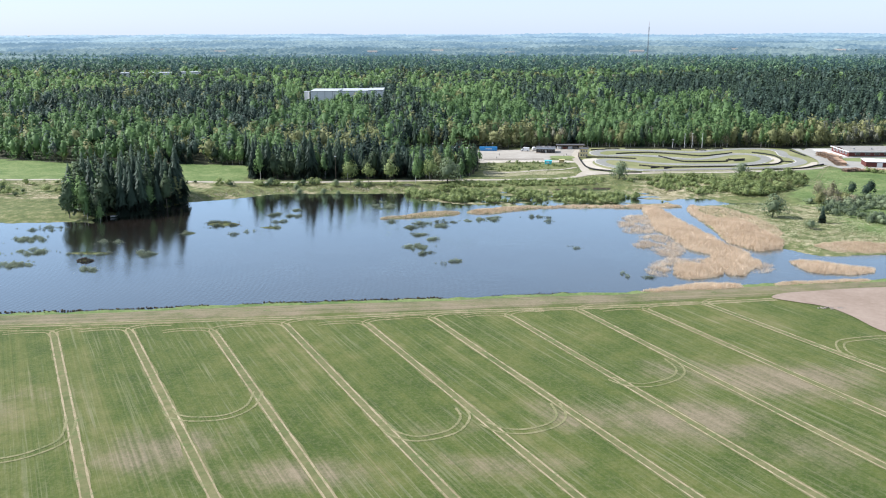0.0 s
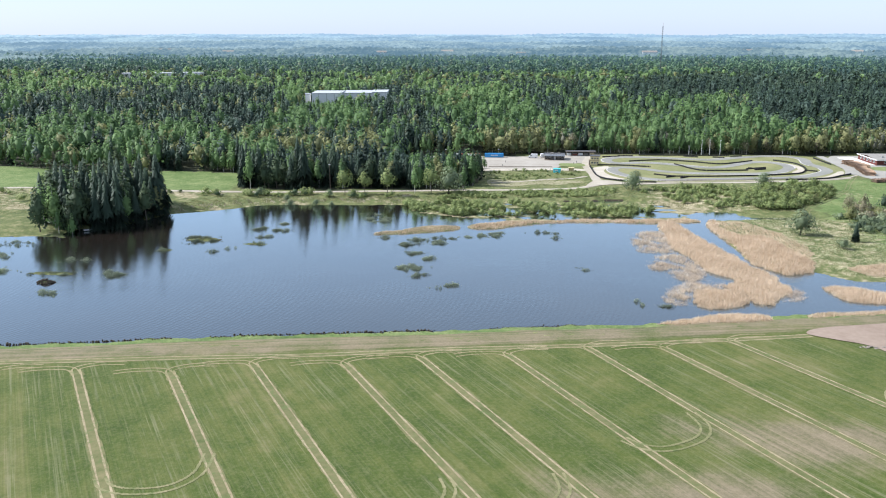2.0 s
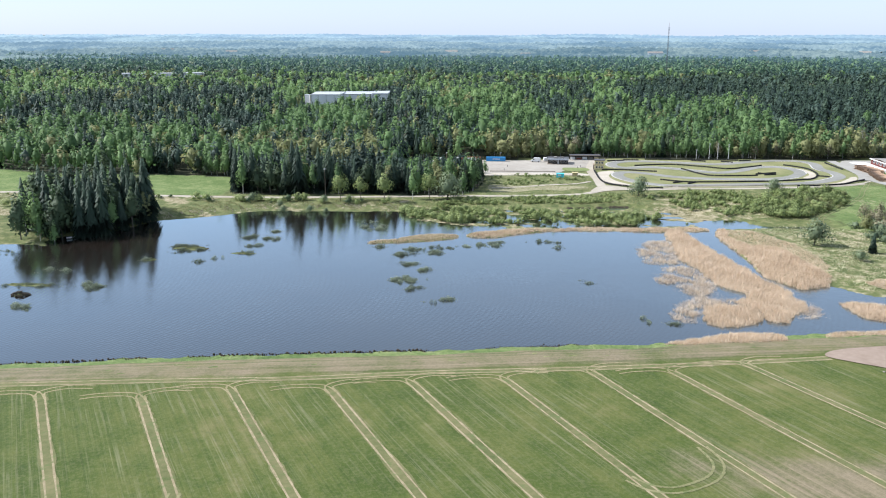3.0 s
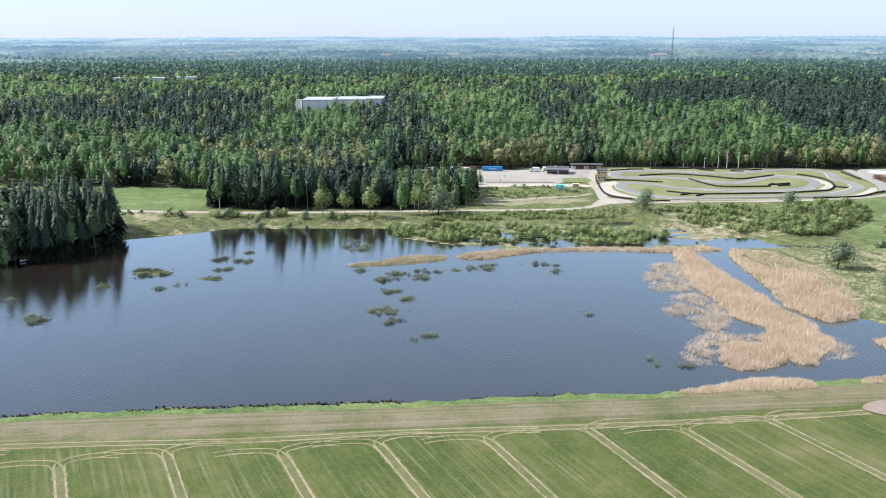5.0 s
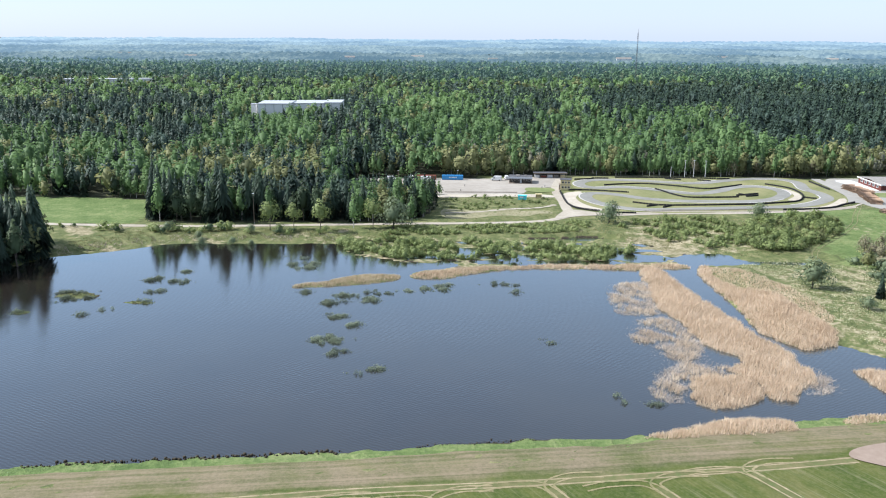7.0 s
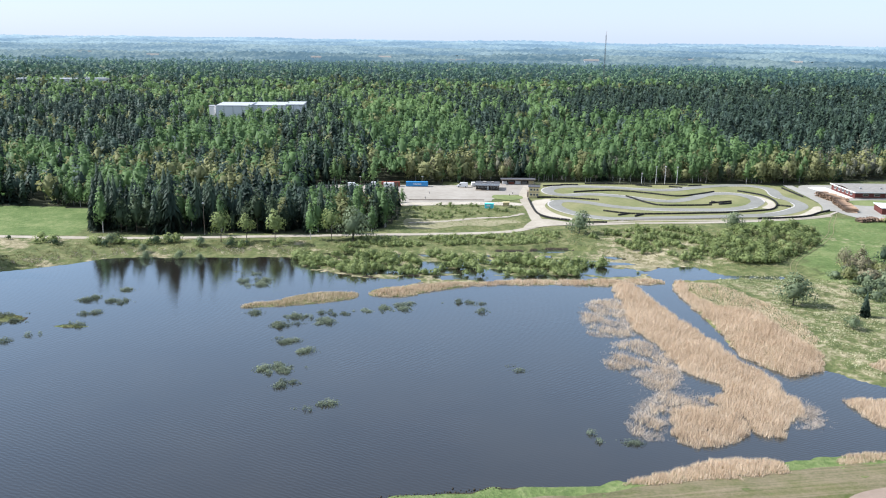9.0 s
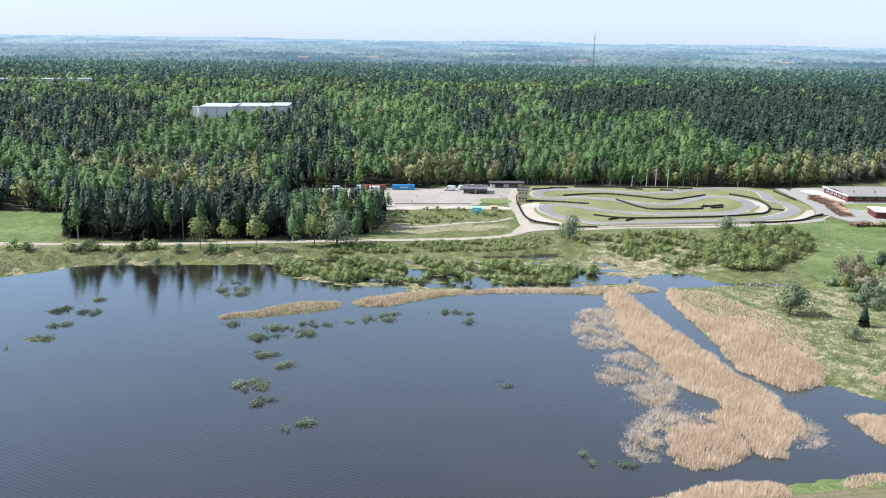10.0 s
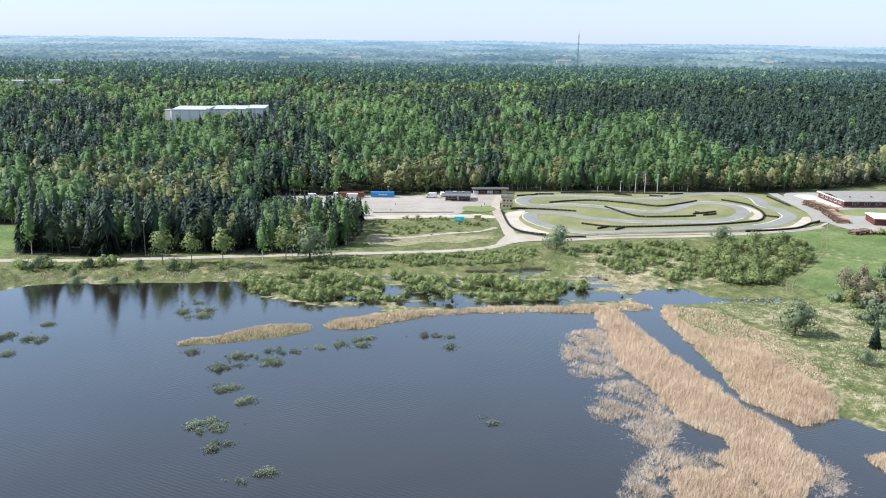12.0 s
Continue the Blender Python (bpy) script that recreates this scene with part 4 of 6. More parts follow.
# trees and bushes along the road
for bx, by, key, s in ((-78.3, 350.6, "pale0", 0.98), (-69, 354, "pale1", 0.78), (-57, 350.5, "pale1", 0.96), (-44, 357, "birch0", 1.0), (-27, 356.5, "willow0", 2.3),
                       (66.7, 374, "willow1", 1.7), (-161, 318, "olive1", 1.25), (-156, 306, "olive0", 1.1), (-168, 326, "bare0", 1.3), (-176, 268.5, "birch2", 0.6), (-157, 297, "bare1", 1.0), (136, 386, "willow1", 1.35), (-104, 337, "willow1", 0.6), (-101, 330.5, "willow1", 0.65), (-88.5, 331.5, "willow2", 0.6), (-81, 331, "willow0", 0.5), (-120, 346, "willow2", 0.8), (-98, 353, "willow0", 0.45), (-85, 346, "willow2", 0.7),
                       (-36, 359, "pale0", 0.95), (-20, 365, "birch1", 0.85), (118, 279, "willow0", 1.75), (135, 268.5, "spruce3", 0.42), (126, 257, "willow2", 0.8), (147, 304, "olive0", 0.55),
                       (172, 329, "pine0", 0.75), (177, 325, "pine1", 0.72), (182, 331, "pine0", 0.8), (152, 318, "bare0", 0.8), (160, 322, "bare1", 0.75), (156, 313, "bare0", 0.6)):
    plant(key, bx, by, s)

# ---- reeds, sedge, shrubs, water plants ----
def blades(poly, gap, tall, wide, mat, name, label, category, seed, keep=1.0, lean=0.3, per=4, patch=0.0, margin=0.0, base=None, tone=0.5):
    """Thin standing blades over an area of the plan."""
    r = np.random.default_rng(seed)
    lo, hi = poly.min(0), poly.max(0)
    xs, ys = np.meshgrid(np.arange(lo[0], hi[0], gap), np.arange(lo[1], hi[1], gap))
    x, y = xs.ravel() + r.uniform(-0.5, 0.5, xs.size) * gap, ys.ravel() + r.uniform(-0.5, 0.5, xs.size) * gap
    d = sdf(poly, x, y) + 0.9 * wob(x, y, 2.1, seed) + 0.6 * wob(x, y, 0.9, seed + 1)
    m = (d < margin) & (r.random(x.size) < keep)
    if patch:
        m &= (wob(x, y, 3.2, seed) + 0.7 * wob(x, y, 1.4, seed + 3) > patch - 1)
    x, y, d = x[m], y[m], d[m]
    x, y, d = np.repeat(x, per), np.repeat(y, per), np.repeat(d, per)
    n = len(x)
    x, y = x + r.uniform(-0.5, 0.5, n) * gap, y + r.uniform(-0.5, 0.5, n) * gap
    z = (height(x, y) if base is None else np.full(n, base)) - 0.1
    z = np.maximum(z, -0.15)
    a = r.uniform(0, 6.28, n)
    h = tall * r.uniform(0.6, 1.15, n) * (0.8 + 0.16 * wob(x, y, 5, 2) + 0.14 * wob(x, y, 1.1, 8)) * np.clip(0.6 - d * 0.25, 0.6, 1)
    L = h * lean * r.normal(1, 0.6, n)
    b = r.normal(0.6, 0.9, n)
    w = wide * r.uniform(0.6, 1.3, n)
    A = np.stack([x - np.cos(a) * w, y - np.sin(a) * w, z], -1)
    B = np.stack([x + np.cos(a) * w, y + np.sin(a) * w, z], -1)
    C = np.stack([x + np.cos(b) * L, y + np.sin(b) * L, z + h], -1)
    V = np.stack([A, B, C], 1).reshape(-1, 3)
    T = np.repeat(tone + 0.14 * wob(x, y, 4.5, 7) + 0.16 * wob(x, y, 0.8, 3) + r.uniform(-0.3, 0.3, n), 3)
    return tagged(link(tri_mesh(name, V, np.arange(n * 3).reshape(-1, 3), T), name, mats=[mat]), label, category, kind="stuff")


GREY_REED = foliage("broken_reed", (0.20, 0.16, 0.12), (0.40, 0.325, 0.25), (0.64, 0.55, 0.44), 0.15, None, 0.1)
blades(smooth(REED_MID, 4, True), 0.34, 2.1, 0.05, REED, "reed_bed", "dense bed of tall dry straw-coloured reed standing in the lake", "reeds", 1, 0.95)
blades(smooth(REED_LOW, 4, True), 0.34, 2.0, 0.05, REED, "reed_bed", "dense bed of tall dry straw-coloured reed standing in the lake", "reeds", 3, 0.95)
BROKEN = ([(54.6, 282.7), (59.9, 287), (66, 286), (64.4, 272), (62.6, 254.6), (57.3, 252), (51.3, 254.2), (49.7, 259), (51, 271.5)],
          [(56.4, 247.6), (63.1, 250), (66.2, 243.7), (68.1, 233.7), (68.2, 226.2), (64.4, 217.5), (59.2, 215.7), (56.6, 221.7), (54.4, 227.6), (50.4, 231.2), (53.1, 239)],
          [(54, 207.7), (61.2, 215.7), (65.5, 214.3), (70.4, 212.8), (72.3, 210.4), (67.4, 207.2), (61.2, 205.8), (57.2, 197.8), (53.1, 191.2), (50.1, 191.1), (48.3, 193.6), (50.7, 201.8)],
          [(87, 213), (92, 214), (94, 206), (91, 199), (85, 197), (86, 204)])
for i, line in enumerate(BROKEN):
    blades(smooth(line, 4, True), 0.42, 1.3, 0.045, GREY_REED, "broken_reeds", "thin broken grey-beige reed stalks leaning over open water", "reeds", 40 + i, 0.8, 1.3, 4, 0.82, 0.6)
    blades(smooth(line, 4, True), 0.7, 0.8, 0.05, GREY_REED, "broken_reeds", "stray broken reed stalks lying on the water", "reeds", 50 + i, 0.35, 2.2, 3, 0.7, 3.2)
    if i < 3:
        blades(smooth(line, 4, True), 0.5, 1.7, 0.05, REED, "reed_bed", "thin standing dry reed among broken stalks", "reeds", 60 + i, 0.7, 0.35, 3, 1.0, -0.8)
blades(smooth(REED_EAST, 4, True), 0.34, 2.0, 0.055, REED, "reed_bed", "dense strip of dry straw-coloured reed along the channel bank", "reeds", 4)
blades(smooth([(42.5, 172.6), (48.1, 176), (54.2, 178.7), (60.6, 181.6), (66.7, 183.1), (72.3, 183), (75.6, 181.5), (74.7, 177), (63.2, 174.4), (52.4, 172.8)], 4, True), 0.3, 1.5, 0.055, REED, "reed_bed", "low dry reed strip along the field bank", "reeds", 5)
blades(smooth([(88, 184.5), (97, 186.5), (118, 190), (118, 187), (97, 182.5), (88, 181)], 4, True), 0.3, 1.3, 0.055, REED, "reed_bed", "low dry reed strip along the field bank", "reeds", 6, 0.8)
blades(smooth([(102.2, 211.4), (107.7, 213.2), (112, 211.7), (119, 207.3), (128, 203), (122, 196), (111.7, 195.6), (104.7, 197.9), (102.7, 204.5)], 4, True), 0.34, 1.7, 0.055, REED, "reed_bed", "small dry reed patch standing in the channel", "reeds", 7)
blades(smooth([(118, 231), (130, 236), (150, 234), (160, 226), (140, 224), (122, 225)], 4, True), 0.36, 1.3, 0.06, REED, "reed_bed", "dry reed patch at the meadow edge", "reeds", 8)
blades(smooth([(91.7, 306.5), (100, 303), (107, 290), (113, 270), (113, 250), (108.4, 242), (105.8, 250.7), (105, 262), (97, 277), (91, 292)], 4, True), 0.5, 0.8, 0.09, REED, "dry_grass", "thin dry grass fringe behind the reed strip", "grass", 9, 0.8, 0.4)
SPIT_EAST = [(-14.7, 289.4), (-11.6, 294), (-4.4, 297.5), (6.7, 302), (23.9, 305), (33.7, 307), (65.2, 309), (79.5, 311), (85.1, 306), (71.5, 304.4), (63.4, 302.2), (52.2, 303), (37, 302.6), (19.9, 300.6), (6.8, 295.2), (-5.6, 287)]
blades(smooth(SPIT_EAST, 4, True), 0.4, 1.35, 0.075, REED, "sedge_strip", "strip of dry straw and green sedge edging the marsh", "sedge", 10, 0.85, 0.4, 4, 0, 0.3, None, 0.42)
blades(smooth(SPIT_EAST, 4, True), 0.8, 0.8, 0.10, SEDGE, "sedge_strip", "strip of green sedge edging the marsh", "sedge", 11, 0.5, 0.4)
blades(SPIT_LINE, 0.42, 0.75, 0.09, SEDGE, "sedge_islet", "long low islet of green and straw sedge", "sedge", 12, 0.75, 0.4, 3, 0, 0.1)
blades(SPIT_LINE, 0.42, 0.95, 0.09, REED, "sedge_islet", "long low islet of straw-coloured sedge", "sedge", 13, 0.9, 0.4, 3, 0, 0.5)
for i, (px, py, rx, ry) in enumerate(ISLETS[:-1]):
    a = np.arange(12) * 2 * math.pi / 12
    oval = np.stack([px + rx * 0.8 * np.cos(a), py + ry * 0.8 * np.sin(a)], -1)
    blades(oval, 0.4, 0.55, 0.09, SEDGE, "sedge_islet", "small low islet of green and straw sedge", "sedge", 20 + i, 0.85, 0.5, 3, 0, 0.2)
FAR_BANK = [(-148, 311), (-130, 320), (-111, 333), (-68, 336), (-46, 337), (-44, 345), (-70, 344), (-112, 341), (-136, 328), (-150, 318)]
blades(smooth(FAR_BANK, 4, True), 0.6, 0.75, 0.12, GREY_REED, "dry_grass", "patchy straw-coloured grass on the lake bank", "grass", 31, 0.45, 0.6, 3, 1.05, 0.8)
blades(smooth([(-148, 311), (-130, 320), (-111, 333), (-68, 336), (-46, 337), (-44, 354), (-70, 354), (-112, 352), (-136, 345), (-150, 330)], 4, True), 0.65, 0.7, 0.12, SEDGE, "bank_grass", "patchy green grass on the lake bank", "grass", 32, 0.7, 0.6, 3, 0.75, 0.8)
MEADOW = [(100, 305), (112, 285), (112, 240), (112, 226), (140, 226), (165, 250), (160, 290), (140, 310), (120, 318)]
PALE_TUFT = foliage("pale_flowering_tufts", (0.22, 0.25, 0.11), (0.40, 0.40, 0.22), (0.60, 0.57, 0.37), 0.2)
blades(smooth(MEADOW, 4, True), 0.7, 0.5, 0.14, PALE_TUFT, "meadow_tufts", "pale yellowish flowering tufts over the wet meadow", "grass", 33, 0.6, 0.6, 3, 0.75)
blades(smooth(MEADOW, 4, True), 0.9, 0.55, 0.14, SEDGE, "meadow_tufts", "green grass tufts over the wet meadow", "grass", 34, 0.6, 0.6, 3, 0.6)
blades(smooth([(-45, 340), (0, 346), (60, 350), (84, 330), (120, 322), (150, 345), (140, 384), (60, 382), (30, 366), (-45, 354)], 4, True), 1.0, 0.7, 0.15, SEDGE, "meadow_tufts",
       "green and straw tufts on the wet ground below the road", "grass", 35, 0.6, 0.5, 3, 0.7)
blades(smooth([(-8, 375), (44, 382), (48, 395), (44, 436), (0, 434), (-9, 410)], 4, True), 1.0, 0.6, 0.15, SEDGE, "meadow_tufts", "rough green grass between road and parking yard", "grass", 36, 0.55, 0.5, 3, 0.9)

blades(smooth([(140, 395), (190, 405), (215, 385), (215, 340), (190, 322), (150, 338), (165, 362)], 4, True), 1.1, 0.4, 0.16, SEDGE, "slope_grass", "uneven green grass over the slope", "grass", 37, 0.6, 0.6, 3, 0.8)
blades(smooth([(-300, 298), (-205, 300), (-205, 345), (-300, 350)], 4, True), 1.2, 0.6, 0.16, SEDGE, "meadow_tufts", "rough green and straw tufts on the far lake bank", "grass", 38, 0.6, 0.5, 3, 0.8)
wr = np.random.default_rng(44)
shrub = [leaf_crown(wr, 2.6, 1.9, 92, 0.23, 0.0, 0.5, 9) for _ in range(7)]


def shrubs(x, y, s, mat, name, label, r):
    m = height(x, y) > -0.05
    joined(name, shrub, x[m], y[m], s[m], r.normal(1, 0.12, m.sum()), mat, label, "shrubs", r)


def over(poly, n, r, patch=0.0, s=3.0):
    """Random places over an area of the plan."""
    p = smooth(poly, 3, True)
    lo, hi = p.min(0), p.max(0)
    q = r.uniform(lo, hi, (n * 4, 2))
    q = q[(sdf(p, q[:, 0], q[:, 1]) < 0) & (wob(q[:, 0], q[:, 1], s, 6) > patch - 1)][:n]
    return q[:, 0], q[:, 1]


x, y = over([(-46, 331), (-40, 321), (-25, 313), (0, 312.5), (40, 313), (72, 315), (79, 320), (66, 330), (30, 338), (-20, 339), (-46, 337)], 900, wr, 0.72, 4.2)
shrubs(x, y, 0.35 + wr.gamma(3.0, 0.18, len(x)).clip(0.1, 1.2), WILLOW, "willow_thicket", "low grey-green willow scrub standing in the marsh", wr)
x, y = over([(-30, 346), (20, 350), (50, 356), (56, 376), (20, 365), (-30, 358), (-30, 341), (0, 338)], 480, wr, 0.7, 5)
shrubs(x, y, wr.uniform(0.4, 0.9, len(x)), WILLOW, "willow_thicket", "low willow scrub below the gravel road", wr)
x, y = over([(112, 333), (131, 328), (150, 343), (169, 376), (162, 391), (143, 389), (124, 368)], 380, wr, 0.55, 5)
h = len(x) // 3
shrubs(x[:h], y[:h], wr.uniform(0.6, 1.5, h), OLIVE, "budding_thicket", "dense olive thicket of young trees in bud", wr)
shrubs(x[h:], y[h:], wr.uniform(0.7, 2.0, len(x) - h), WILLOW, "willow_thicket", "dense grey-green thicket of young willow", wr)
x, y = over([(76, 362), (84, 345), (96, 334), (112, 336), (120, 360), (118, 384), (86, 381), (70, 366)], 260, wr, 0.72, 6)
shrubs(x, y, wr.uniform(0.6, 1.2, len(x)), WILLOW, "willow_thicket", "scattered willow scrub on dry marsh ground", wr)
x, y = over([(140, 296), (150, 276), (170, 262), (200, 280), (210, 320), (180, 322), (152, 318), (142, 308)], 150, wr, 0.85, 6)
shrubs(x, y, wr.uniform(0.9, 2.0, len(x)), SAGE, "willow_thicket", "grey-green scrub on the grassy slope", wr)
x, y = over([(148, 312), (160, 304), (170, 316), (160, 326)], 40, wr)
h = len(x) // 2
shrubs(x[:h], y[:h], wr.uniform(1.2, 2.2, h), TWIGS, "bare_thicket", "brownish thicket not yet in leaf", wr)
shrubs(x[h:], y[h:], wr.uniform(1.0, 1.9, len(x) - h), OLIVE, "olive_thicket", "olive thicket with its first leaves", wr)
x, y = over([(0, 392), (20, 396), (44, 418), (40, 432), (0, 430), (-8, 410)], 90, wr, 1.0, 6)
shrubs(x, y, wr.uniform(0.3, 0.75, len(x)), WILLOW, "low_scrub", "low green scrub below the parking yard", wr)
x, y = over([(-250, 300), (-200, 345), (-150, 345), (-120, 340), (-60, 343), (-60, 352), (-160, 352), (-250, 352)], 130, wr, 0.8, 6)
h = len(x) // 3
shrubs(x[:h], y[:h], wr.uniform(0.6, 1.7, h), ALDER, "low_scrub", "scattered dark low bushes on the far lake bank", wr)
shrubs(x[h:], y[h:], wr.uniform(0.6, 1.7, len(x) - h), WILLOW, "low_scrub", "scattered low bushes on the far lake bank", wr)
x, y = over([(205, 396), (232, 380), (250, 390), (240, 402), (214, 404)], 40, wr, 0.8, 6)
shrubs(x, y, wr.uniform(0.8, 1.5, len(x)), WILLOW, "low_scrub", "rounded bushes beside the industrial yard", wr)

POND = foliage("water_plants", (0.10, 0.118, 0.08), (0.20, 0.23, 0.15), (0.315, 0.35, 0.23), 0.35)


LAKE_BUSH = [leaf_crown(wr, 2.6, 1.9, 70, 0.22, 0.0, 0, 9) for _ in range(4)]


def water_plant(px, py, rx, ry, thin, seed, label="ragged grey-green clump of low scrub standing in the water"):
    """Loose twigs and small leaves that rise from the lake in a few uneven tufts."""
    r = np.random.default_rng(seed)
    tufts = max(3, int(1.0 * rx * ry * thin))
    V, F, T = [], [], []
    for _ in range(tufts):
        a, q = r.uniform(0, 6.28), math.sqrt(r.random())
        stray = r.random() < 0.3
        q *= 1.5 if stray else 0.9
        cx, cy, w, h = px + math.cos(a) * q * rx, py + math.sin(a) * q * ry, r.uniform(0.4, 1.6) * (0.45 if stray else 1), r.uniform(0.3, 1.1) * (0.5 if stray else 1)
        n = int(64 * w * w * (0.5 + h))
        g = r.normal(size=(n, 2)) * [w * 0.75, w * 0.5]
        z = h * np.exp(-(g ** 2).sum(1) / (w * w)) * r.random(n)
        v, f = cards(np.column_stack([cx + g[:, 0], cy + g[:, 1], z + 0.02]), 0.15, r)
        # leaf tint grows paler with height over the water
        V.append((v, f, np.repeat(0.3 + 0.3 * z / h + r.uniform(-0.2, 0.25, n), 4)))
        m = int(12 * w * w)
        b = r.normal(size=(m, 2)) * w * 0.6
        d = r.normal(size=(m, 2)) * 0.35
        top = h * r.uniform(0.6, 1.5, m)
        base = np.column_stack([cx + b[:, 0], cy + b[:, 1], np.full(m, -0.1)])
        tip = base + np.column_stack([d * top[:, None], top])
        s = np.array([0.035, 0.0, 0.0])
        V.append((np.stack([base - s, base + s, tip], 1).reshape(-1, 3), np.arange(m * 3).reshape(-1, 3), np.repeat(r.uniform(0.0, 0.3, m), 3)))
        if not stray:
            bv, bf, bt = LAKE_BUSH[r.integers(0, len(LAKE_BUSH))]
            V.append((bv * [w * 0.75, w * 0.6, 0.25 + h * 0.35] + [cx, cy, -0.15], bf, bt + r.uniform(-0.2, 0.15)))
    V, F, T = merge(V)
    tagged(link(tri_mesh("water_plants", V, F, T), "water_plants", mats=[POND]), label, "water plants", "plants in the lake", "stuff")


LAKE_PLANTS = ((-36.3, 259.4, 4, 2.2, 1.2), (-33.5, 266.3, 4, 2, 0.8), (-27.1, 263, 4, 2.2, 0.8), (-25.3, 270, 2.5, 1.5, 0.8), (-17.9, 270.3, 3, 1.4, 0.7), (-13, 273.6, 3.5, 1.4, 0.8),
               (-6.4, 276, 4.5, 2, 0.9), (-2.7, 279.6, 2.4, 1.2, 0.8), (-33.2, 246.2, 3.5, 2, 0.9), (-28.6, 238.3, 2.6, 2, 0.7), (-32.1, 226, 4.4, 2.4, 1.1), (-28.4, 217.6, 2.8, 1.4, 0.9))
MORE_PLANTS = ((-20.2, 204.2, 3, 1.2, 0.8), (-18, 206.7, 1.5, 1, 0.7), (16.9, 281.9, 5.5, 1.4, 0.7), (20.6, 276.2, 1.4, 2.4, 0.8), (-47.6, 268.3, 1.8, 1.3, 0.9), (-54.6, 301.3, 6, 4, 0.8),
               (-58.3, 312, 4, 2, 0.5), (-97.6, 280.4, 5, 2.6, 0.6), (-95.2, 292, 3, 1.2, 0.6), (-89.2, 278.7, 2.6, 1.2, 0.5), (27.9, 228.7, 2, 1.4, 0.6), (48, 188, 3, 1.6, 0.3), (40, 192, 4, 2, 0.2))
WEST_PLANTS = ((-187, 233, 7, 4, 0.6), (-178, 213, 7, 3.5, 0.6), (-154, 211, 8, 2, 0.5), (-133, 212, 4, 3.5, 0.9), (-144, 190, 4, 2.5, 0.8), (-190, 250, 8, 3, 0.4), (-155, 228, 6, 2, 0.4),
               (-120, 262, 6, 4, 1.0), (-98, 257.5, 4, 1.2, 0.6), (-128, 245, 2.4, 1.4, 0.9), (-110, 244, 3, 1.6, 0.6), (-104, 250, 3, 1.5, 0.5), (-96, 268, 3, 1.4, 0.5), (-174, 196, 6, 3, 0.7), (-200, 226, 6, 3, 0.5))
for i, (px, py, rx, ry, th) in enumerate(LAKE_PLANTS + MORE_PLANTS + WEST_PLANTS):
    water_plant(px, py, rx * 1.15, ry * 1.3, th * 0.9, 300 + i)

cr = np.random.default_rng(61)
pts = []
for cx in np.arange(-235, 30, 0.5):
    if wob(np.array(cx), np.array(0.0), 6, 3) > -0.45 + 0.006 * max(cx + 60, 0):
        s = cr.uniform(0.1, 0.3) * (1.0 if cx < -20 else 0.6)
        v, f, t = blob(cr, s * 1.5, s, 0, 0.5)
        py = float(shoreline(cx)) + cr.normal(-0.2, 0.45)
        pts.append((v + [cx, py, max(0.05, float(height(cx, py))) + s * 0.3], f, t))
V, F, T = merge(pts)
tagged(link(tri_mesh("earth_clods", V, F, T), "earth_clods", mats=[CLOD]), "dark turned earth clods along the near bank", "earth", kind="stuff")


# ---- helpers for built things ----
def part(name, bm, mat, parent, label=""):
    me = bpy.data.meshes.new(name)
    bm.to_mesh(me)
    bm.free()
    ob = link(me, name, parent, [mat])
    return tagged(ob, label)


def box(x0, x1, y0, y1, z0, z1, bevel=0.0, bm=None):
    bm = bm or bmesh.new()
    got = bmesh.ops.create_cube(bm, size=1.0)["verts"]
    for v in got:
        v.co = Vector((x0 + (v.co.x + 0.5) * (x1 - x0), y0 + (v.co.y + 0.5) * (y1 - y0), z0 + (v.co.z + 0.5) * (z1 - z0)))
    if bevel:
        bmesh.ops.bevel(bm, geom=list({e for v in got for e in v.link_edges}), offset=bevel, segments=2, affect="EDGES")
    return bm


def pole(r0, r1, z0, z1, x=0.0, y=0.0, n=8, bm=None):
    bm = bm or bmesh.new()
    bmesh.ops.create_cone(bm, cap_ends=True, segments=n, radius1=r0, radius2=r1, depth=z1 - z0, matrix=Matrix.Translation((x, y, (z0 + z1) / 2)))
    return bm


def wheel(x, y, r, w, bm=None):
    bm = bm or bmesh.new()
    m = Matrix.Translation((x, y, r)) @ Euler((radians(90), 0, 0)).to_matrix().to_4x4()
    bmesh.ops.create_cone(bm, cap_ends=True, segments=14, radius1=r, radius2=r, depth=w, matrix=m)
    return bm


def thing(name, x, y, turn, label, category, group="", z=None):
    """An empty root on the ground."""
    ob = tagged(new(name), label, category, group)
    ob.matrix_basis = pose(x, y, (float(height(x, y)) + 0.12) if z is None else z, 0, 0, turn)
    return ob


BLUE = plain("blue_container_paint", (0.05, 0.25, 0.52), 0.5, 0.4)
RUST = plain("brown_red_paint", (0.22, 0.07, 0.045), 0.6, 0.3)
WHITE = plain("white_paint", (0.66, 0.66, 0.65), 0.55, 0.4, 0.06)
DARK = plain("dark_cladding", (0.05, 0.045, 0.042), 0.7, 0.3)
ROOFING = plain("roofing_felt", (0.09, 0.09, 0.095), 0.85, 0.2, 0.25)
GREYROOF = plain("grey_sheet_roof", (0.25, 0.23, 0.205), 0.85, 0.2, 0.25, 0.5)
REDBRICK = plain("red_cladding", (0.11, 0.036, 0.03), 0.85, 0.2, 0.25)
YELLOW = plain("yellow_plaster", (0.60, 0.50, 0.28), 0.8, 0.2)
TEAL = plain("teal_cover", (0.12, 0.56, 0.62), 0.6, 0.3)
RUBBER = plain("black_rubber", (0.018, 0.018, 0.018), 0.8, 0.2)
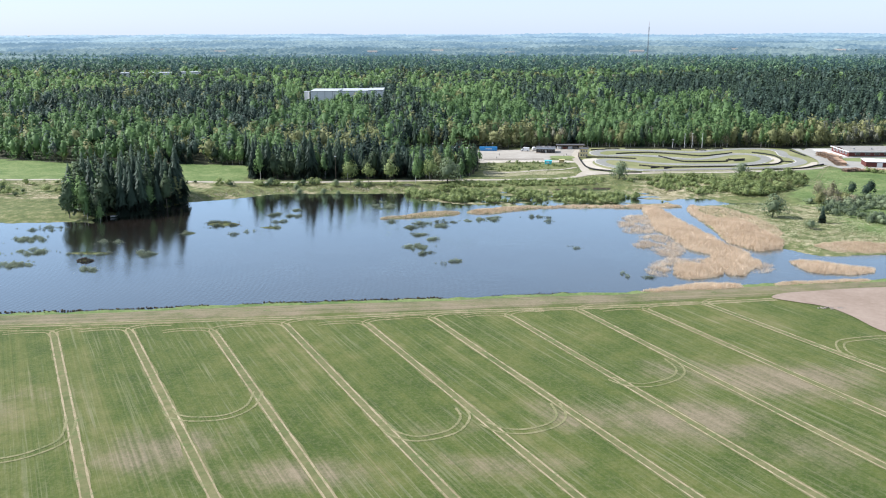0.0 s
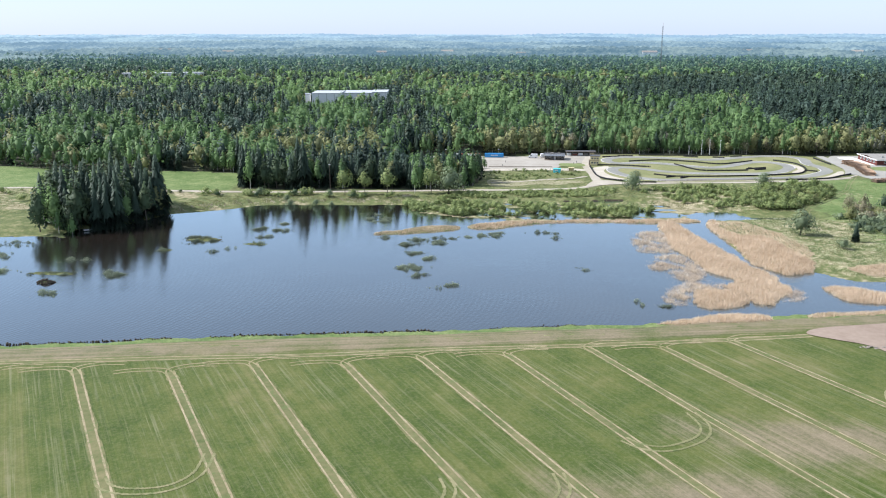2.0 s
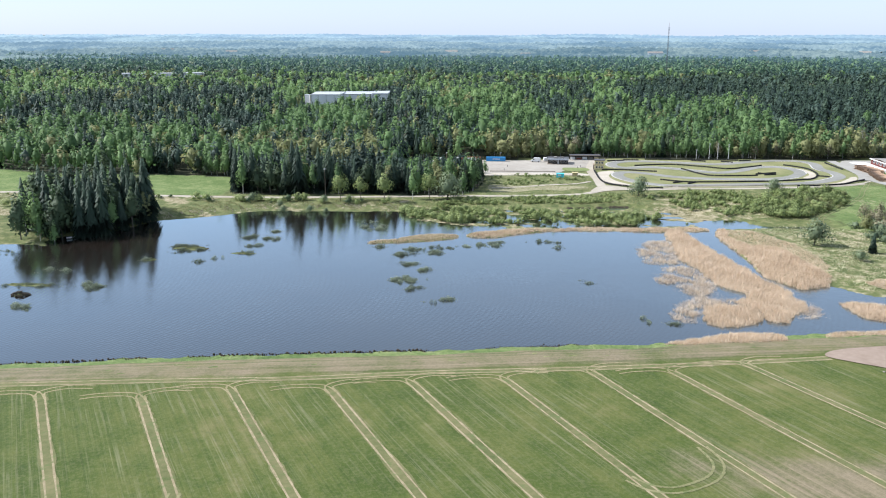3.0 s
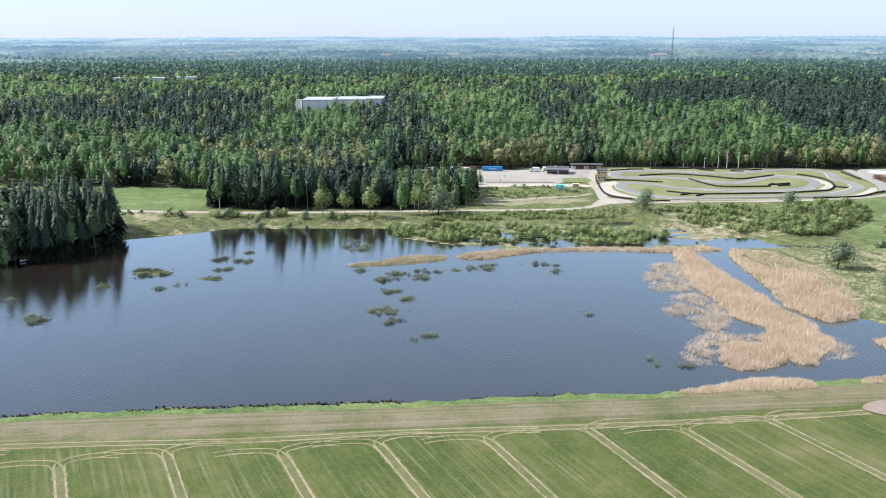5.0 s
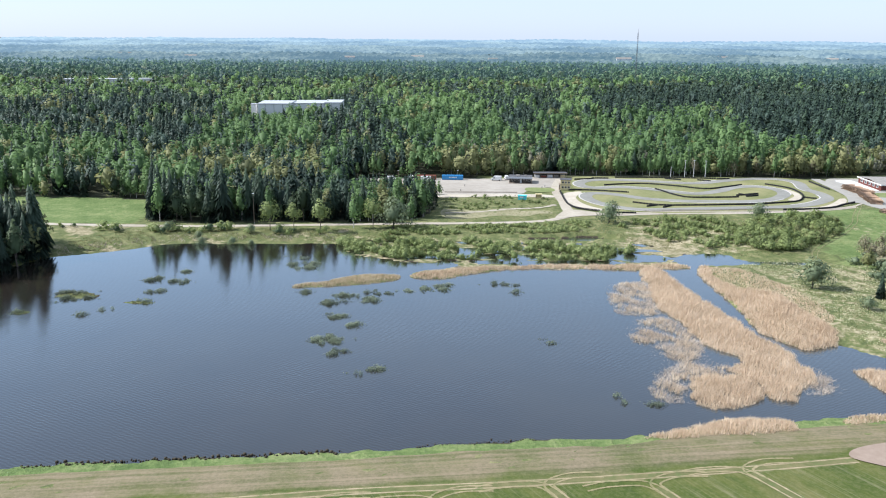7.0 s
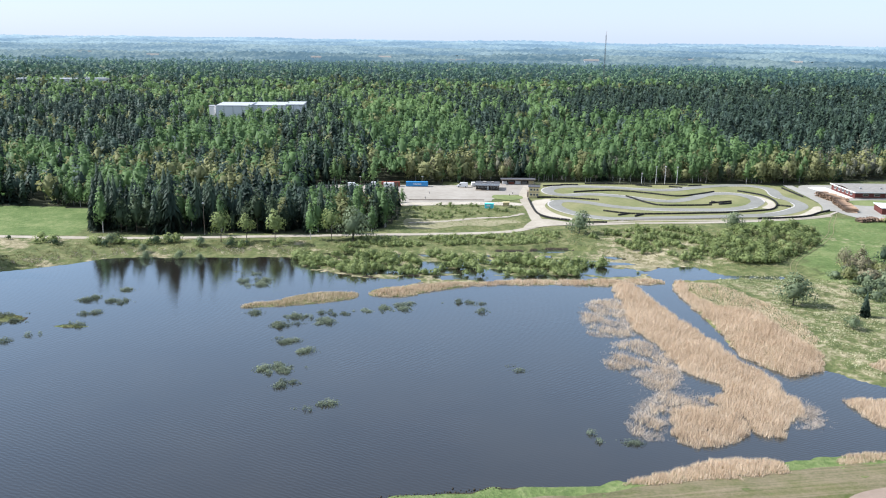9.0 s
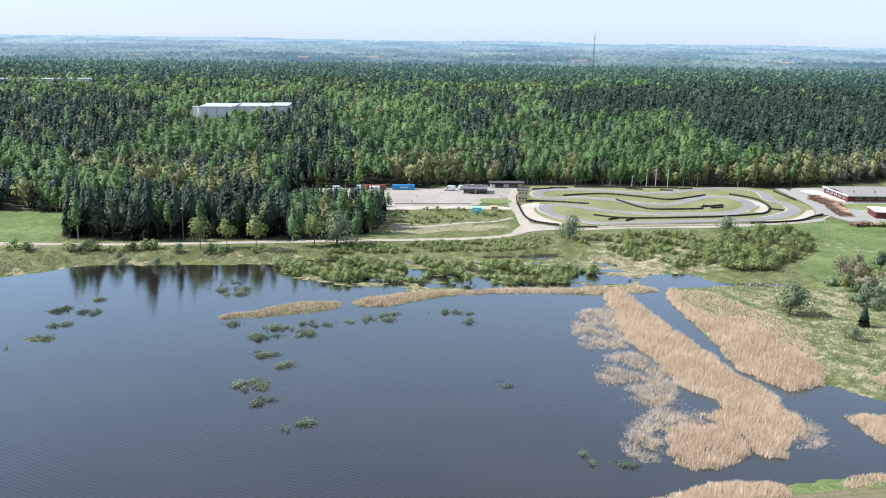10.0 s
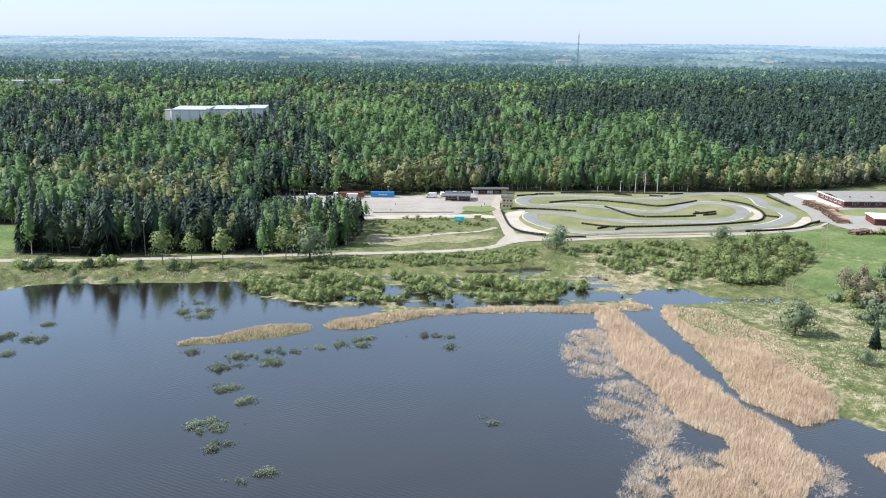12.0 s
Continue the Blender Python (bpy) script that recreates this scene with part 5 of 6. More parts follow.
STEEL = plain("grey_steel", (0.34, 0.34, 0.34), 0.5, 0.5, 0.1, 1.5, 0.4)
TIMBER = plain("weathered_timber", (0.20, 0.16, 0.12), 0.85, 0.2, 0.3)
LOGS = plain("cut_logs", (0.33, 0.225, 0.15), 0.85, 0.2, 0.4, 2.0)
LOGS_DARK = plain("old_logs", (0.16, 0.11, 0.08), 0.9, 0.2, 0.4, 2.0)
CONCRETE = earth("pale_concrete", (0.25, 0.235, 0.205), (0.34, 0.32, 0.28), 0.4, 0.9)
INFIELD = earth("infield_grass", (0.12, 0.14, 0.05), (0.27, 0.245, 0.125), 0.5, 0.95, 0.4)
LAWN = earth("mown_grass", (0.12, 0.155, 0.055), (0.22, 0.235, 0.10), 0.5)
GLASS = Nodes("window_glass", 0.08, 0.6).color((0.03, 0.035, 0.04)).m

# ---- karting track ----
TRACK = [(78.5, 487.5), (90.5, 487.7), (104.8, 485), (118.6, 481), (133, 480), (151, 489.8), (169.3, 497.5), (184, 497), (190.5, 486.3), (187, 466), (189.6, 453), (188, 438.5), (177.5, 426),
         (166.2, 418), (152, 413.4), (125.7, 409.1), (99.7, 404.6), (87.3, 403.4), (76.4, 408.6), (68.2, 419), (64.4, 432), (66.8, 442.5), (73.6, 445), (82.1, 441), (93.4, 432), (105.4, 427.6),
         (118.1, 426.1), (131, 426.4), (147.3, 428), (160.7, 435.7), (170, 449), (170.8, 463), (163.2, 471.5), (150, 468.1), (137.3, 455.4), (123.7, 447.5), (111.7, 453), (99.6, 460.8),
         (86.3, 464.4), (74.3, 461), (67, 465.5), (66, 475), (70.4, 483)]
LVL = 1.5
sheet("track_infield", [(62, 495), (62, 456), (56, 440), (57, 412), (70, 399), (90, 396), (130, 401), (165, 409), (190, 420), (200, 440), (199, 470), (196, 500), (150, 502), (100, 500)], INFIELD, 0.17,
      "mown grass inside and around the karting track", "grass", base=LVL)
ribbon("kart_track", TRACK, 6.6, ASPHALT, 0.26, 0.02, 6, "winding grey asphalt karting circuit", "race track", True, base=LVL)
c = smooth(TRACK, 6, True)
t = np.roll(c, -1, 0) - np.roll(c, 1, 0)
t /= np.linalg.norm(t, axis=1, keepdims=True)
nrm = np.stack([-t[:, 1], t[:, 0]], -1)
KERB = plain("kerb_paint", (0.46, 0.43, 0.40), 0.7, 0.2, 0.3, 3)
for a, b, s in ((4, 30, 1), (36, 58, -1), (62, 80, -1), (100, 128, 1), (150, 176, -1), (180, 200, -1), (210, 236, -1), (238, 256, 1)):
    q = (c + nrm * s * 3.3)[a:b]
    ribbon("track_kerb", [tuple(v) for v in q], 0.7, KERB, 0.30, 0.1, 1, "pale painted kerb along the track edge", "kerb", base=LVL)
for pts, lab in (([(171.9, 467.3), (176.9, 463.1), (178.5, 452), (176, 441), (170.8, 432), (166.4, 433.4), (173.3, 443.8), (174.4, 454.6), (171, 461.5)], "pale gravel trap on the inside of a bend"),
                 ([(164.3, 412.6), (177.8, 417.5), (189.6, 431.4), (193.9, 437.8), (197.1, 437.9), (192, 426.6), (178.5, 413.5), (164.9, 408.5)], "pale gravel trap outside the bend"),
                 ([(53.6, 441), (61.6, 449), (64, 447), (59.3, 433), (60, 420), (63.6, 410), (68.6, 402.8), (66, 399.5), (58.7, 404), (53.7, 414)], "pale gravel run-off beside the track")):
    sheet("gravel_trap", pts, SAND, 0.22, lab, "gravel", base=LVL)
ribbon("path", [(72, 392), (97.7, 399.6), (134, 403), (160, 406), (186, 414), (200, 426)], 1.6, GRAVEL, 0.2, 0.2, label="narrow pale path along the track fence", category="path", base=LVL)
ruts([(198, 424), (190.8, 410), (183, 395), (175.9, 380), (164, 362), (153, 348), (143, 335.4), (136, 322), (138, 312)], 1.9, 0.32, "faint pair of wheel tracks curving over the grass slope", RUT_FAINT)


def tyre_barrier(pts, label="low wall of stacked black tyres beside the track"):
    """Stacks of old tyres set side by side along a line."""
    p = smooth(pts, 8) if len(pts) > 2 else np.array(pts, float)
    seg = np.linalg.norm(np.diff(p, axis=0), axis=1)
    run = np.concatenate([[0], np.cumsum(seg)])
    d = np.arange(0, run[-1], 0.62)
    x, y = np.interp(d, run, p[:, 0]), np.interp(d, run, p[:, 1])
    V, F, o = [], [], 0
    n = 7
    a = np.arange(n) * 2 * math.pi / n
    ring = np.stack([np.cos(a), np.sin(a)], -1)
    for qx, qy in zip(x, y):
        zs, rs = (0.0, 0.24, 0.26, 0.50, 0.52, 0.76), (0.33, 0.33, 0.27, 0.33, 0.27, 0.31)
        j = cr.uniform(-0.06, 0.06, 2)
        for z, r in zip(zs, rs):
            V.append(np.column_stack([ring * r + [qx + j[0], qy + j[1]], np.full(n, z)]))
        i = np.arange(n)
        k = (i + 1) % n
        for l in range(len(zs) - 1):
            F.append(np.stack([i + l * n, k + l * n, k + l * n + n], -1) + o), F.append(np.stack([i + l * n, k + l * n + n, i + l * n + n], -1) + o)
        top = (len(zs) - 1) * n
        F.append(np.stack([np.full(n - 2, top), np.arange(1, n - 1) + top, np.arange(2, n) + top], -1) + o)
        o += len(zs) * n
    V = np.concatenate(V) + [0, 0, LVL + 0.15]
    tagged(link(tri_mesh("tyre_barrier", V, np.concatenate(F)), "tyre_barrier", mats=[RUBBER]), label, "barrier", "tyre barriers round the track")


for b in ([(65.1, 486.9), (74.8, 490), (76.2, 492.1), (85.3, 492.4)], [(89.8, 495.9), (122.6, 497), (147.9, 496)], [(118, 493.6), (126.5, 489.9)],
          [(79.4, 469.4), (90.8, 473.7), (103.1, 475.5), (118.5, 469.2), (131.9, 461.5), (143.7, 467), (156.3, 476)], [(105, 459.2), (107.6, 452.7), (111.8, 442.1), (117.8, 436), (134.6, 437), (143.1, 438.6)],
          [(143.6, 443), (156.5, 448.6)], [(146, 447), (151, 441)], [(58, 453), (70.3, 452.6), (88.5, 448)],
          [(86, 420.6), (97.2, 414.6), (112.3, 414.9), (128.1, 417.2), (144.3, 419.8), (161.7, 425.3), (170.8, 430.5), (177.5, 443), (179.8, 455), (178.5, 468), (169.9, 479.3)],
          [(52.8, 448.4), (52.8, 420), (54.5, 408.7), (58.6, 402.6), (66.3, 398.6)], [(73.5, 394.6), (82.3, 394.8)], [(154.5, 406.6), (168.4, 409.6), (180.6, 414), (189.6, 422), (197.2, 428)],
          [(198.7, 489.7), (199.5, 463.7)], [(176.4, 439.9), (182, 436.5)], [(90.9, 410.8), (96.2, 414.4)], [(98.3, 408.8), (103.2, 413.6)], [(135.8, 490.2), (142.4, 487.3)], [(148, 494.5), (155.7, 496)], [(147.7, 440.5), (154.6, 443.3)]):
    tyre_barrier(b)
fence = tagged(new("track_fence"), "low pale rail fence between track and path", "fence")
ra, rb = np.array([84.0, 398.3]), np.array([160.0, 407.6])
for i in range(20):
    q = ra + (rb - ra) * i / 19
    part("post", pole(0.06, 0.06, LVL, LVL + 1.1, q[0], q[1], 5), TIMBER, fence)
for zz in (0.5, 0.95):
    v = [(*ra, LVL + zz), (*rb, LVL + zz), (*rb, LVL + zz + 0.14), (*ra, LVL + zz + 0.14)]
    o = Vector((rb[0] - ra[0], rb[1] - ra[1], 0)).normalized()
    off = np.array([-o.y, o.x, 0]) * 0.05
    w = np.array(v)
    link(tri_mesh("rail", np.concatenate([w - off, w + off]), [(0, 1, 2, 3), (7, 6, 5, 4), (3, 2, 6, 7), (0, 4, 5, 1), (0, 3, 7, 4), (1, 5, 6, 2)]), "rail", fence, [TIMBER])


def lamp_mast(x, y, h, label="slender pale light mast behind the track", mat=None):
    ob = thing("light_mast", x, y, 0, label, "light mast", "light masts")
    part("base", pole(0.25, 0.22, 0, 0.5), CONCRETE, ob)
    part("pole", pole(0.13, 0.08, 0.5, h), mat or WHITE, ob)
    part("lamp_head", box(-0.5, 0.5, -0.18, 0.18, h, h + 0.25, 0.03), WHITE, ob)


for lx, ly, h in ((130.2, 498.5, 10), (135.6, 499.5, 10), (142, 498, 10), (122.4, 499.5, 6), (-2, 486.5, 4.5), (-36, 484, 4.5), (-88, 362.5, 13)):
    lamp_mast(lx, ly, h, "slender pale light mast behind the track" if lx > 100 else "thin grey pole standing before the forest", WHITE if lx > 100 else TIMBER)


# ---- karting yard ----
def container(x, y, turn, L, mat, label, bars=False):
    """A ribbed steel shipping container."""
    ob = thing("shipping_container", x, y, turn, label, "container", "containers in the yard")
    bm = box(-L / 2, L / 2, -1.2, 1.2, 0.15, 2.6, 0.04)
    for i in range(int(L / 0.45)):
        u = -L / 2 + 0.3 + i * 0.45
        box(u, u + 0.2, -1.25, -1.19, 0.3, 2.45, 0, bm)
    part("shell", bm, mat, ob)
    part("roof_panel", box(-L / 2 + 0.1, L / 2 - 0.1, -1.1, 1.1, 2.6, 2.64), mat, ob)
    for u in (-L / 2 + 0.25, L / 2 - 0.25):
        part("corner_foot", box(u - 0.12, u + 0.12, -1.1, 1.1, 0, 0.16), STEEL, ob)
    part("door", box(L / 2, L / 2 + 0.05, -1.1, 1.1, 0.25, 2.5), mat, ob)
    if bars:
        for k in range(6):
            part("lettering_bar", box(-1.9 + k * 0.75, -1.35 + k * 0.75, -1.29, -1.255, 1.2, 1.75), WHITE, ob)


container(-4.9, 482.5, 1, 12.0, BLUE, "bright blue steel container with pale lettering bars", True)
container(-23.6, 481, 0, 6.1, RUST, "brown-red steel container at the yard's edge")
container(-17.3, 481.4, 0, 6.1, RUST, "brown-red steel container at the yard's edge")
container(-20, 477.4, 0, 5.6, WHITE, "small white steel container before brown ones")
container(-28.4, 479.5, 90, 2.6, WHITE, "short white box container on the yard")


def van(x, y, turn, label, L=5.4, h=2.3, mat=None):
    """A delivery van: body with sloping nose, windows, wheels, lamps."""
    mat = mat or WHITE
    ob = thing("van", x, y, turn, label, "van", "vehicles in the yard")
    bm = bmesh.new()
    prof = [(-L / 2, 0.35), (-L / 2, h), (L / 2 - 1.7, h), (L / 2 - 0.9, 1.35), (L / 2 - 0.05, 1.1), (L / 2, 0.35)]
    rings = [[bm.verts.new((u, s, w)) for u, w in prof] for s in (-0.95, 0.95)]
    bm.faces.new(rings[0])
    bm.faces.new(rings[1][::-1])
    for i in range(len(prof)):
        k = (i + 1) % len(prof)
        bm.faces.new((rings[0][i], rings[1][i], rings[1][k], rings[0][k]))
    bmesh.ops.recalc_face_normals(bm, faces=bm.faces)
    bmesh.ops.bevel(bm, geom=list(bm.edges), offset=0.06, segments=2, affect="EDGES")
    part("body", bm, mat, ob)
    for s in (-0.97, 0.97):
        part("side_window", box(L / 2 - 2.2, L / 2 - 1.3, s - 0.015, s + 0.015, 1.3, 1.85), GLASS, ob)
        part("headlight", box(L / 2 - 0.03, L / 2 + 0.02, s * 0.75 - 0.15, s * 0.75 + 0.15, 0.7, 0.95), WHITE, ob)
        for u in (-L / 2 + 1.0, L / 2 - 1.0):
            part("wheel", wheel(u, s * 0.92, 0.35, 0.22), RUBBER, ob)
    a = Vector((L / 2 - 1.62, 0, h - 0.12))
    b = Vector((L / 2 - 0.96, 0, 1.42))
    n = Vector((b.z - a.z, 0, a.x - b.x)).normalized() * -0.03
    w = [tuple(a + Vector((0, -0.8, 0)) - n), tuple(a + Vector((0, 0.8, 0)) - n), tuple(b + Vector((0, 0.85, 0)) - n), tuple(b + Vector((0, -0.85, 0)) - n)]
    link(tri_mesh("windscreen", w + [tuple(Vector(q) + n * 0.5) for q in w], [(0, 1, 2, 3), (7, 6, 5, 4), (0, 4, 5, 1), (1, 5, 6, 2), (2, 6, 7, 3), (3, 7, 4, 0)]), "windscreen", ob, [GLASS])
    part("bumper", box(L / 2 - 0.05, L / 2 + 0.1, -0.9, 0.9, 0.35, 0.6, 0.03), DARK, ob)


van(-39.6, 478.5, 8, "white delivery van parked on the gravel yard")
van(20, 481.5, 170, "white camper van parked beside the clubhouse", 5.8, 2.6)
van(26, 486, 95, "white van parked behind the clubhouse", 5.0, 2.2)
van(-66, 474.5, 20, "white van at the yard's wooded end", 5.0, 2.1)


def windows(parent, spots, y, z0, z1, frame=None, depth=0.05):
    for u0, u1 in spots:
        w = part("window", box(u0, u1, y - depth, y + 0.02, z0, z1), frame or WHITE, parent)
        part("pane", box(u0 + 0.08, u1 - 0.08, y - depth - 0.02, y - depth, z0 + 0.08, z1 - 0.08), GLASS, w)


h = thing("clubhouse", 33.6, 478.5, -4, "low dark clubhouse with flat roof and white fascia", "building")
part("wall", box(-6.2, 6.2, -4.2, 4.2, 0, 2.9), DARK, h)
part("roof", box(-6.6, 6.6, -4.6, 4.6, 2.9, 3.2, 0.03), ROOFING, h)
part("fascia", box(-6.62, 6.62, -4.72, -4.6, 2.6, 3.3), WHITE, h, "white front fascia board")
part("canopy", box(-6.0, 6.4, -6.6, -4.72, 2.5, 2.62), ROOFING, h)
for u in (-5.7, -1.8, 2.2, 6.1):
    part("post", box(u - 0.07, u + 0.07, -6.5, -6.36, 0, 2.5), TIMBER, h)
windows(h, ((-5, -3.2), (-2.6, -0.8), (1.6, 3.4), (4, 5.6)), -4.2, 1.0, 2.1)
part("door", box(-0.3, 0.7, -4.26, -4.2, 0, 2.05), WHITE, h)
part("roof_light", box(-2.6, -0.6, -0.6, 2.6, 3.2, 3.6, 0.05), GREYROOF, h)
part("roof_light", box(2, 3.4, 0.6, 2.6, 3.2, 3.55, 0.05), GREYROOF, h)
part("deck", box(-6.4, 6.6, -6.8, -4.2, 0, 0.12), TIMBER, h)

a = thing("open_shed", 51.5, 494.5, 2, "long open-fronted dark shed with flat roof and stored boxes", "building")
part("back_wall", box(-9.4, 9.4, 2.3, 2.5, 0, 2.7), DARK, a)
part("roof", box(-9.8, 9.8, -2.8, 2.7, 2.7, 2.95, 0.02), ROOFING, a)
part("fascia", box(-9.82, 9.82, -2.88, -2.8, 2.55, 2.98), TIMBER, a)
for u in (-9.3, -5.6, -1.9, 1.9, 5.6, 9.3):
    part("post", box(u - 0.1, u + 0.1, -2.6, -2.4, 0, 2.7), TIMBER, a)
for u, w, hh, mt in ((-7.4, 2.6, 1.5, WHITE), (-3.6, 2.8, 1.2, RUST), (0, 3.0, 1.6, WHITE), (3.8, 2.4, 1.3, GREYROOF), (7.5, 2.6, 1.7, YELLOW)):
    b = tagged(part("storage_box", box(u - w / 2, u + w / 2, -0.8, 1.6, 0, hh, 0.05), mt, None), "box stored under the open shed roof", "box", "boxes in the shed")
    b.matrix_basis = a.matrix_basis
    part("lid", box(u - w / 2 - 0.04, u + w / 2 + 0.04, -0.84, 1.64, hh, hh + 0.08, 0.02), STEEL, b)

w = thing("control_tower", 56.4, 456, -6, "two-storey yellow control tower with windows and flat railed roof", "building")
part("wall", box(-2.7, 2.7, -2.7, 2.7, 0, 5.4), YELLOW, w)
part("roof", box(-3.1, 3.1, -3.1, 3.1, 5.4, 5.65, 0.03), ROOFING, w)
for z0 in (1.0, 3.6):
    windows(w, ((-2.1, -0.9), (-0.4, 0.6), (1.1, 2.2)), -2.7, z0, z0 + 1.1)
part("floor_band", box(-2.76, 2.76, -2.76, 2.76, 2.75, 2.95), TIMBER, w)
part("door", box(-0.5, 0.5, 2.7, 2.76, 0, 2.05), DARK, w)
for u in (-3, 0, 3):
    for v in (-3, 3):
        part("rail_post", box(u - 0.04, u + 0.04, v - 0.04, v + 0.04, 5.65, 6.7), TIMBER, w)
for v in (-3, 3):
    part("rail", box(-3.05, 3.05, v - 0.04, v + 0.04, 6.6, 6.7), TIMBER, w)
    part("rail", box(v - 0.04, v + 0.04, -3.05, 3.05, 6.4, 6.5), TIMBER, w)
part("balcony", box(-3.6, -2.7, -2.6, 2.6, 2.7, 2.85), TIMBER, w)
part("stair", box(-3.5, -2.8, -2.6, -1.6, 0, 2.7, 0.02), TIMBER, w)

k = thing("covered_kiosk", 31.5, 425, -8, "small teal covered kiosk standing on the grass", "kiosk")
part("body", box(-2.1, 2.1, -1.1, 1.1, 0, 2.1, 0.06), TEAL, k)
part("roof", box(-2.25, 2.25, -1.25, 1.25, 2.1, 2.3, 0.08), TEAL, k)
part("hatch", box(-1.2, 0.6, -1.15, -1.1, 1.0, 1.8), WHITE, k)
k = thing("wooden_shelter", 40, 428.5, 5, "small pale timber shelter on the grass", "shelter")
part("back_panel", box(-1.45, 1.45, 0.78, 0.86, 0.3, 2.2), YELLOW, k)
part("roof", box(-1.7, 1.7, -1.1, 1.1, 2.2, 2.36, 0.02), YELLOW, k)
for u in (-1.3, 1.3):
    for v in (-0.8, 0.8):
        part("post", box(u - 0.06, u + 0.06, v - 0.06, v + 0.06, 0, 2.2), TIMBER, k)
part("bench", box(-1.2, 1.2, 0.3, 0.75, 0.4, 0.48), TIMBER, k)
b = thing("timber_beam", 10, 443.5, 3, "long low dark timber beam edging the parking yard", "beam")
part("beam", box(-18, 20, -0.2, 0.2, 0, 0.35, 0.03), TIMBER, b)
for bx, by in ((2.3, 461), (-9, 446), (0.3, 447), (46, 463), (44, 458)):
    p = thing("post", bx, by, 0, "short dark post on the yard", "post", "posts on the yard")
    part("shaft", pole(0.14, 0.12, 0, 1.1), DARK, p)
    part("cap", pole(0.18, 0.1, 1.1, 1.25), STEEL, p)
sheet("lawn", [(35, 450), (36, 459), (45, 459.5), (50, 457), (49.5, 449), (42, 446)], LAWN, 0.2, "small mown grass island in the yard", "grass")
sheet("sand_strip", [(-9, 436.5), (30, 440), (46, 439), (47, 432), (20, 433), (-8, 428)], SAND, 0.10, "pale sandy margin of the yard", "sand")
ribbon("path", [(-6, 390), (10, 394), (24, 401), (38, 405), (47, 413)], 2.2, GRAVEL, 0.13, 0.5, label="thin pale worn path across the grass", category="path")
sheet("dry_clearing", [(-6, 380), (6, 379), (18, 386), (30, 385), (37, 391), (44, 393), (40, 399), (30, 397), (22, 403), (10, 397), (-7, 399)], DRY_TURF, 0.06, "pale worn ground beside the road", "soil")

# ---- industrial yard ----
sheet("industrial_yard", [(211, 497), (230, 503), (300, 500), (310, 440), (260, 408), (222, 402), (206, 409), (200, 427), (204, 462)], CONCRETE, 0.2, "pale concrete industrial yard", "yard")
s = thing("factory_shed", 226, 461.7, 0, "long red factory shed with low grey sheet roof", "building", z=1.7)
part("wall", box(0, 75, 0, 27, 0, 3.5), REDBRICK, s)
bm = bmesh.new()
rv = [bm.verts.new(q) for q in ((-0.7, -0.8, 3.5), (76, -0.8, 3.5), (76, 13.5, 4.7), (-0.7, 13.5, 4.7), (-0.7, 27.8, 3.5), (76, 27.8, 3.5))]
lo = [bm.verts.new((v.co.x, v.co.y, v.co.z - 0.25)) for v in rv]
for f in ((0, 1, 2, 3), (3, 2, 5, 4)):
    bm.faces.new([rv[i] for i in f])
    bm.faces.new([lo[i] for i in f][::-1])
for i, j in ((0, 1), (1, 2), (2, 5), (5, 4), (4, 3), (3, 0)):
    bm.faces.new((rv[j], rv[i], lo[i], lo[j]))
part("roof", bm, GREYROOF, s)
part("fascia", box(-0.75, 76, -0.9, -0.8, 3.1, 3.55), WHITE, s)
part("gable_wall", box(-0.16, 0, 0, 27, 0, 3.4), REDBRICK, s)
part("gable_fascia", box(-0.85, -0.7, -0.8, 27.8, 3.05, 3.6), WHITE, s, "white fascia board over the gable end")
part("plinth", box(-0.05, 75, -0.05, 0, 0, 0.5), CONCRETE, s)
for u in range(6):
    part("roof_vent", box(5 + u * 11, 6 + u * 11, 6, 7, 3.9, 4.9, 0.1), STEEL, s)
windows(s, tuple((4 + 6 * i, 7 + 6 * i) for i in range(11)), 0.0, 1.4, 2.5)
for i in range(5):
    g = part("window", box(-0.22, -0.16, 3 + 4.6 * i, 5.6 + 4.6 * i, 1.2, 2.6), WHITE, s)
    part("pane", box(-0.25, -0.22, 3.15 + 4.6 * i, 5.45 + 4.6 * i, 1.35, 2.45), GLASS, g)
s = thing("store_shed", 219, 421, -12, "small red store shed with pale roof", "building", z=1.7)
part("wall", box(0, 26, 0, 13, 0, 3.0), REDBRICK, s)
part("roof", box(-0.5, 26.5, -0.6, 13.6, 3.0, 3.3, 0.05), WHITE, s)
part("door", box(6, 9, -0.06, 0, 0, 2.6), WHITE, s)
windows(s, ((12, 14), (16, 18), (20, 22)), 0.0, 1.2, 2.2)


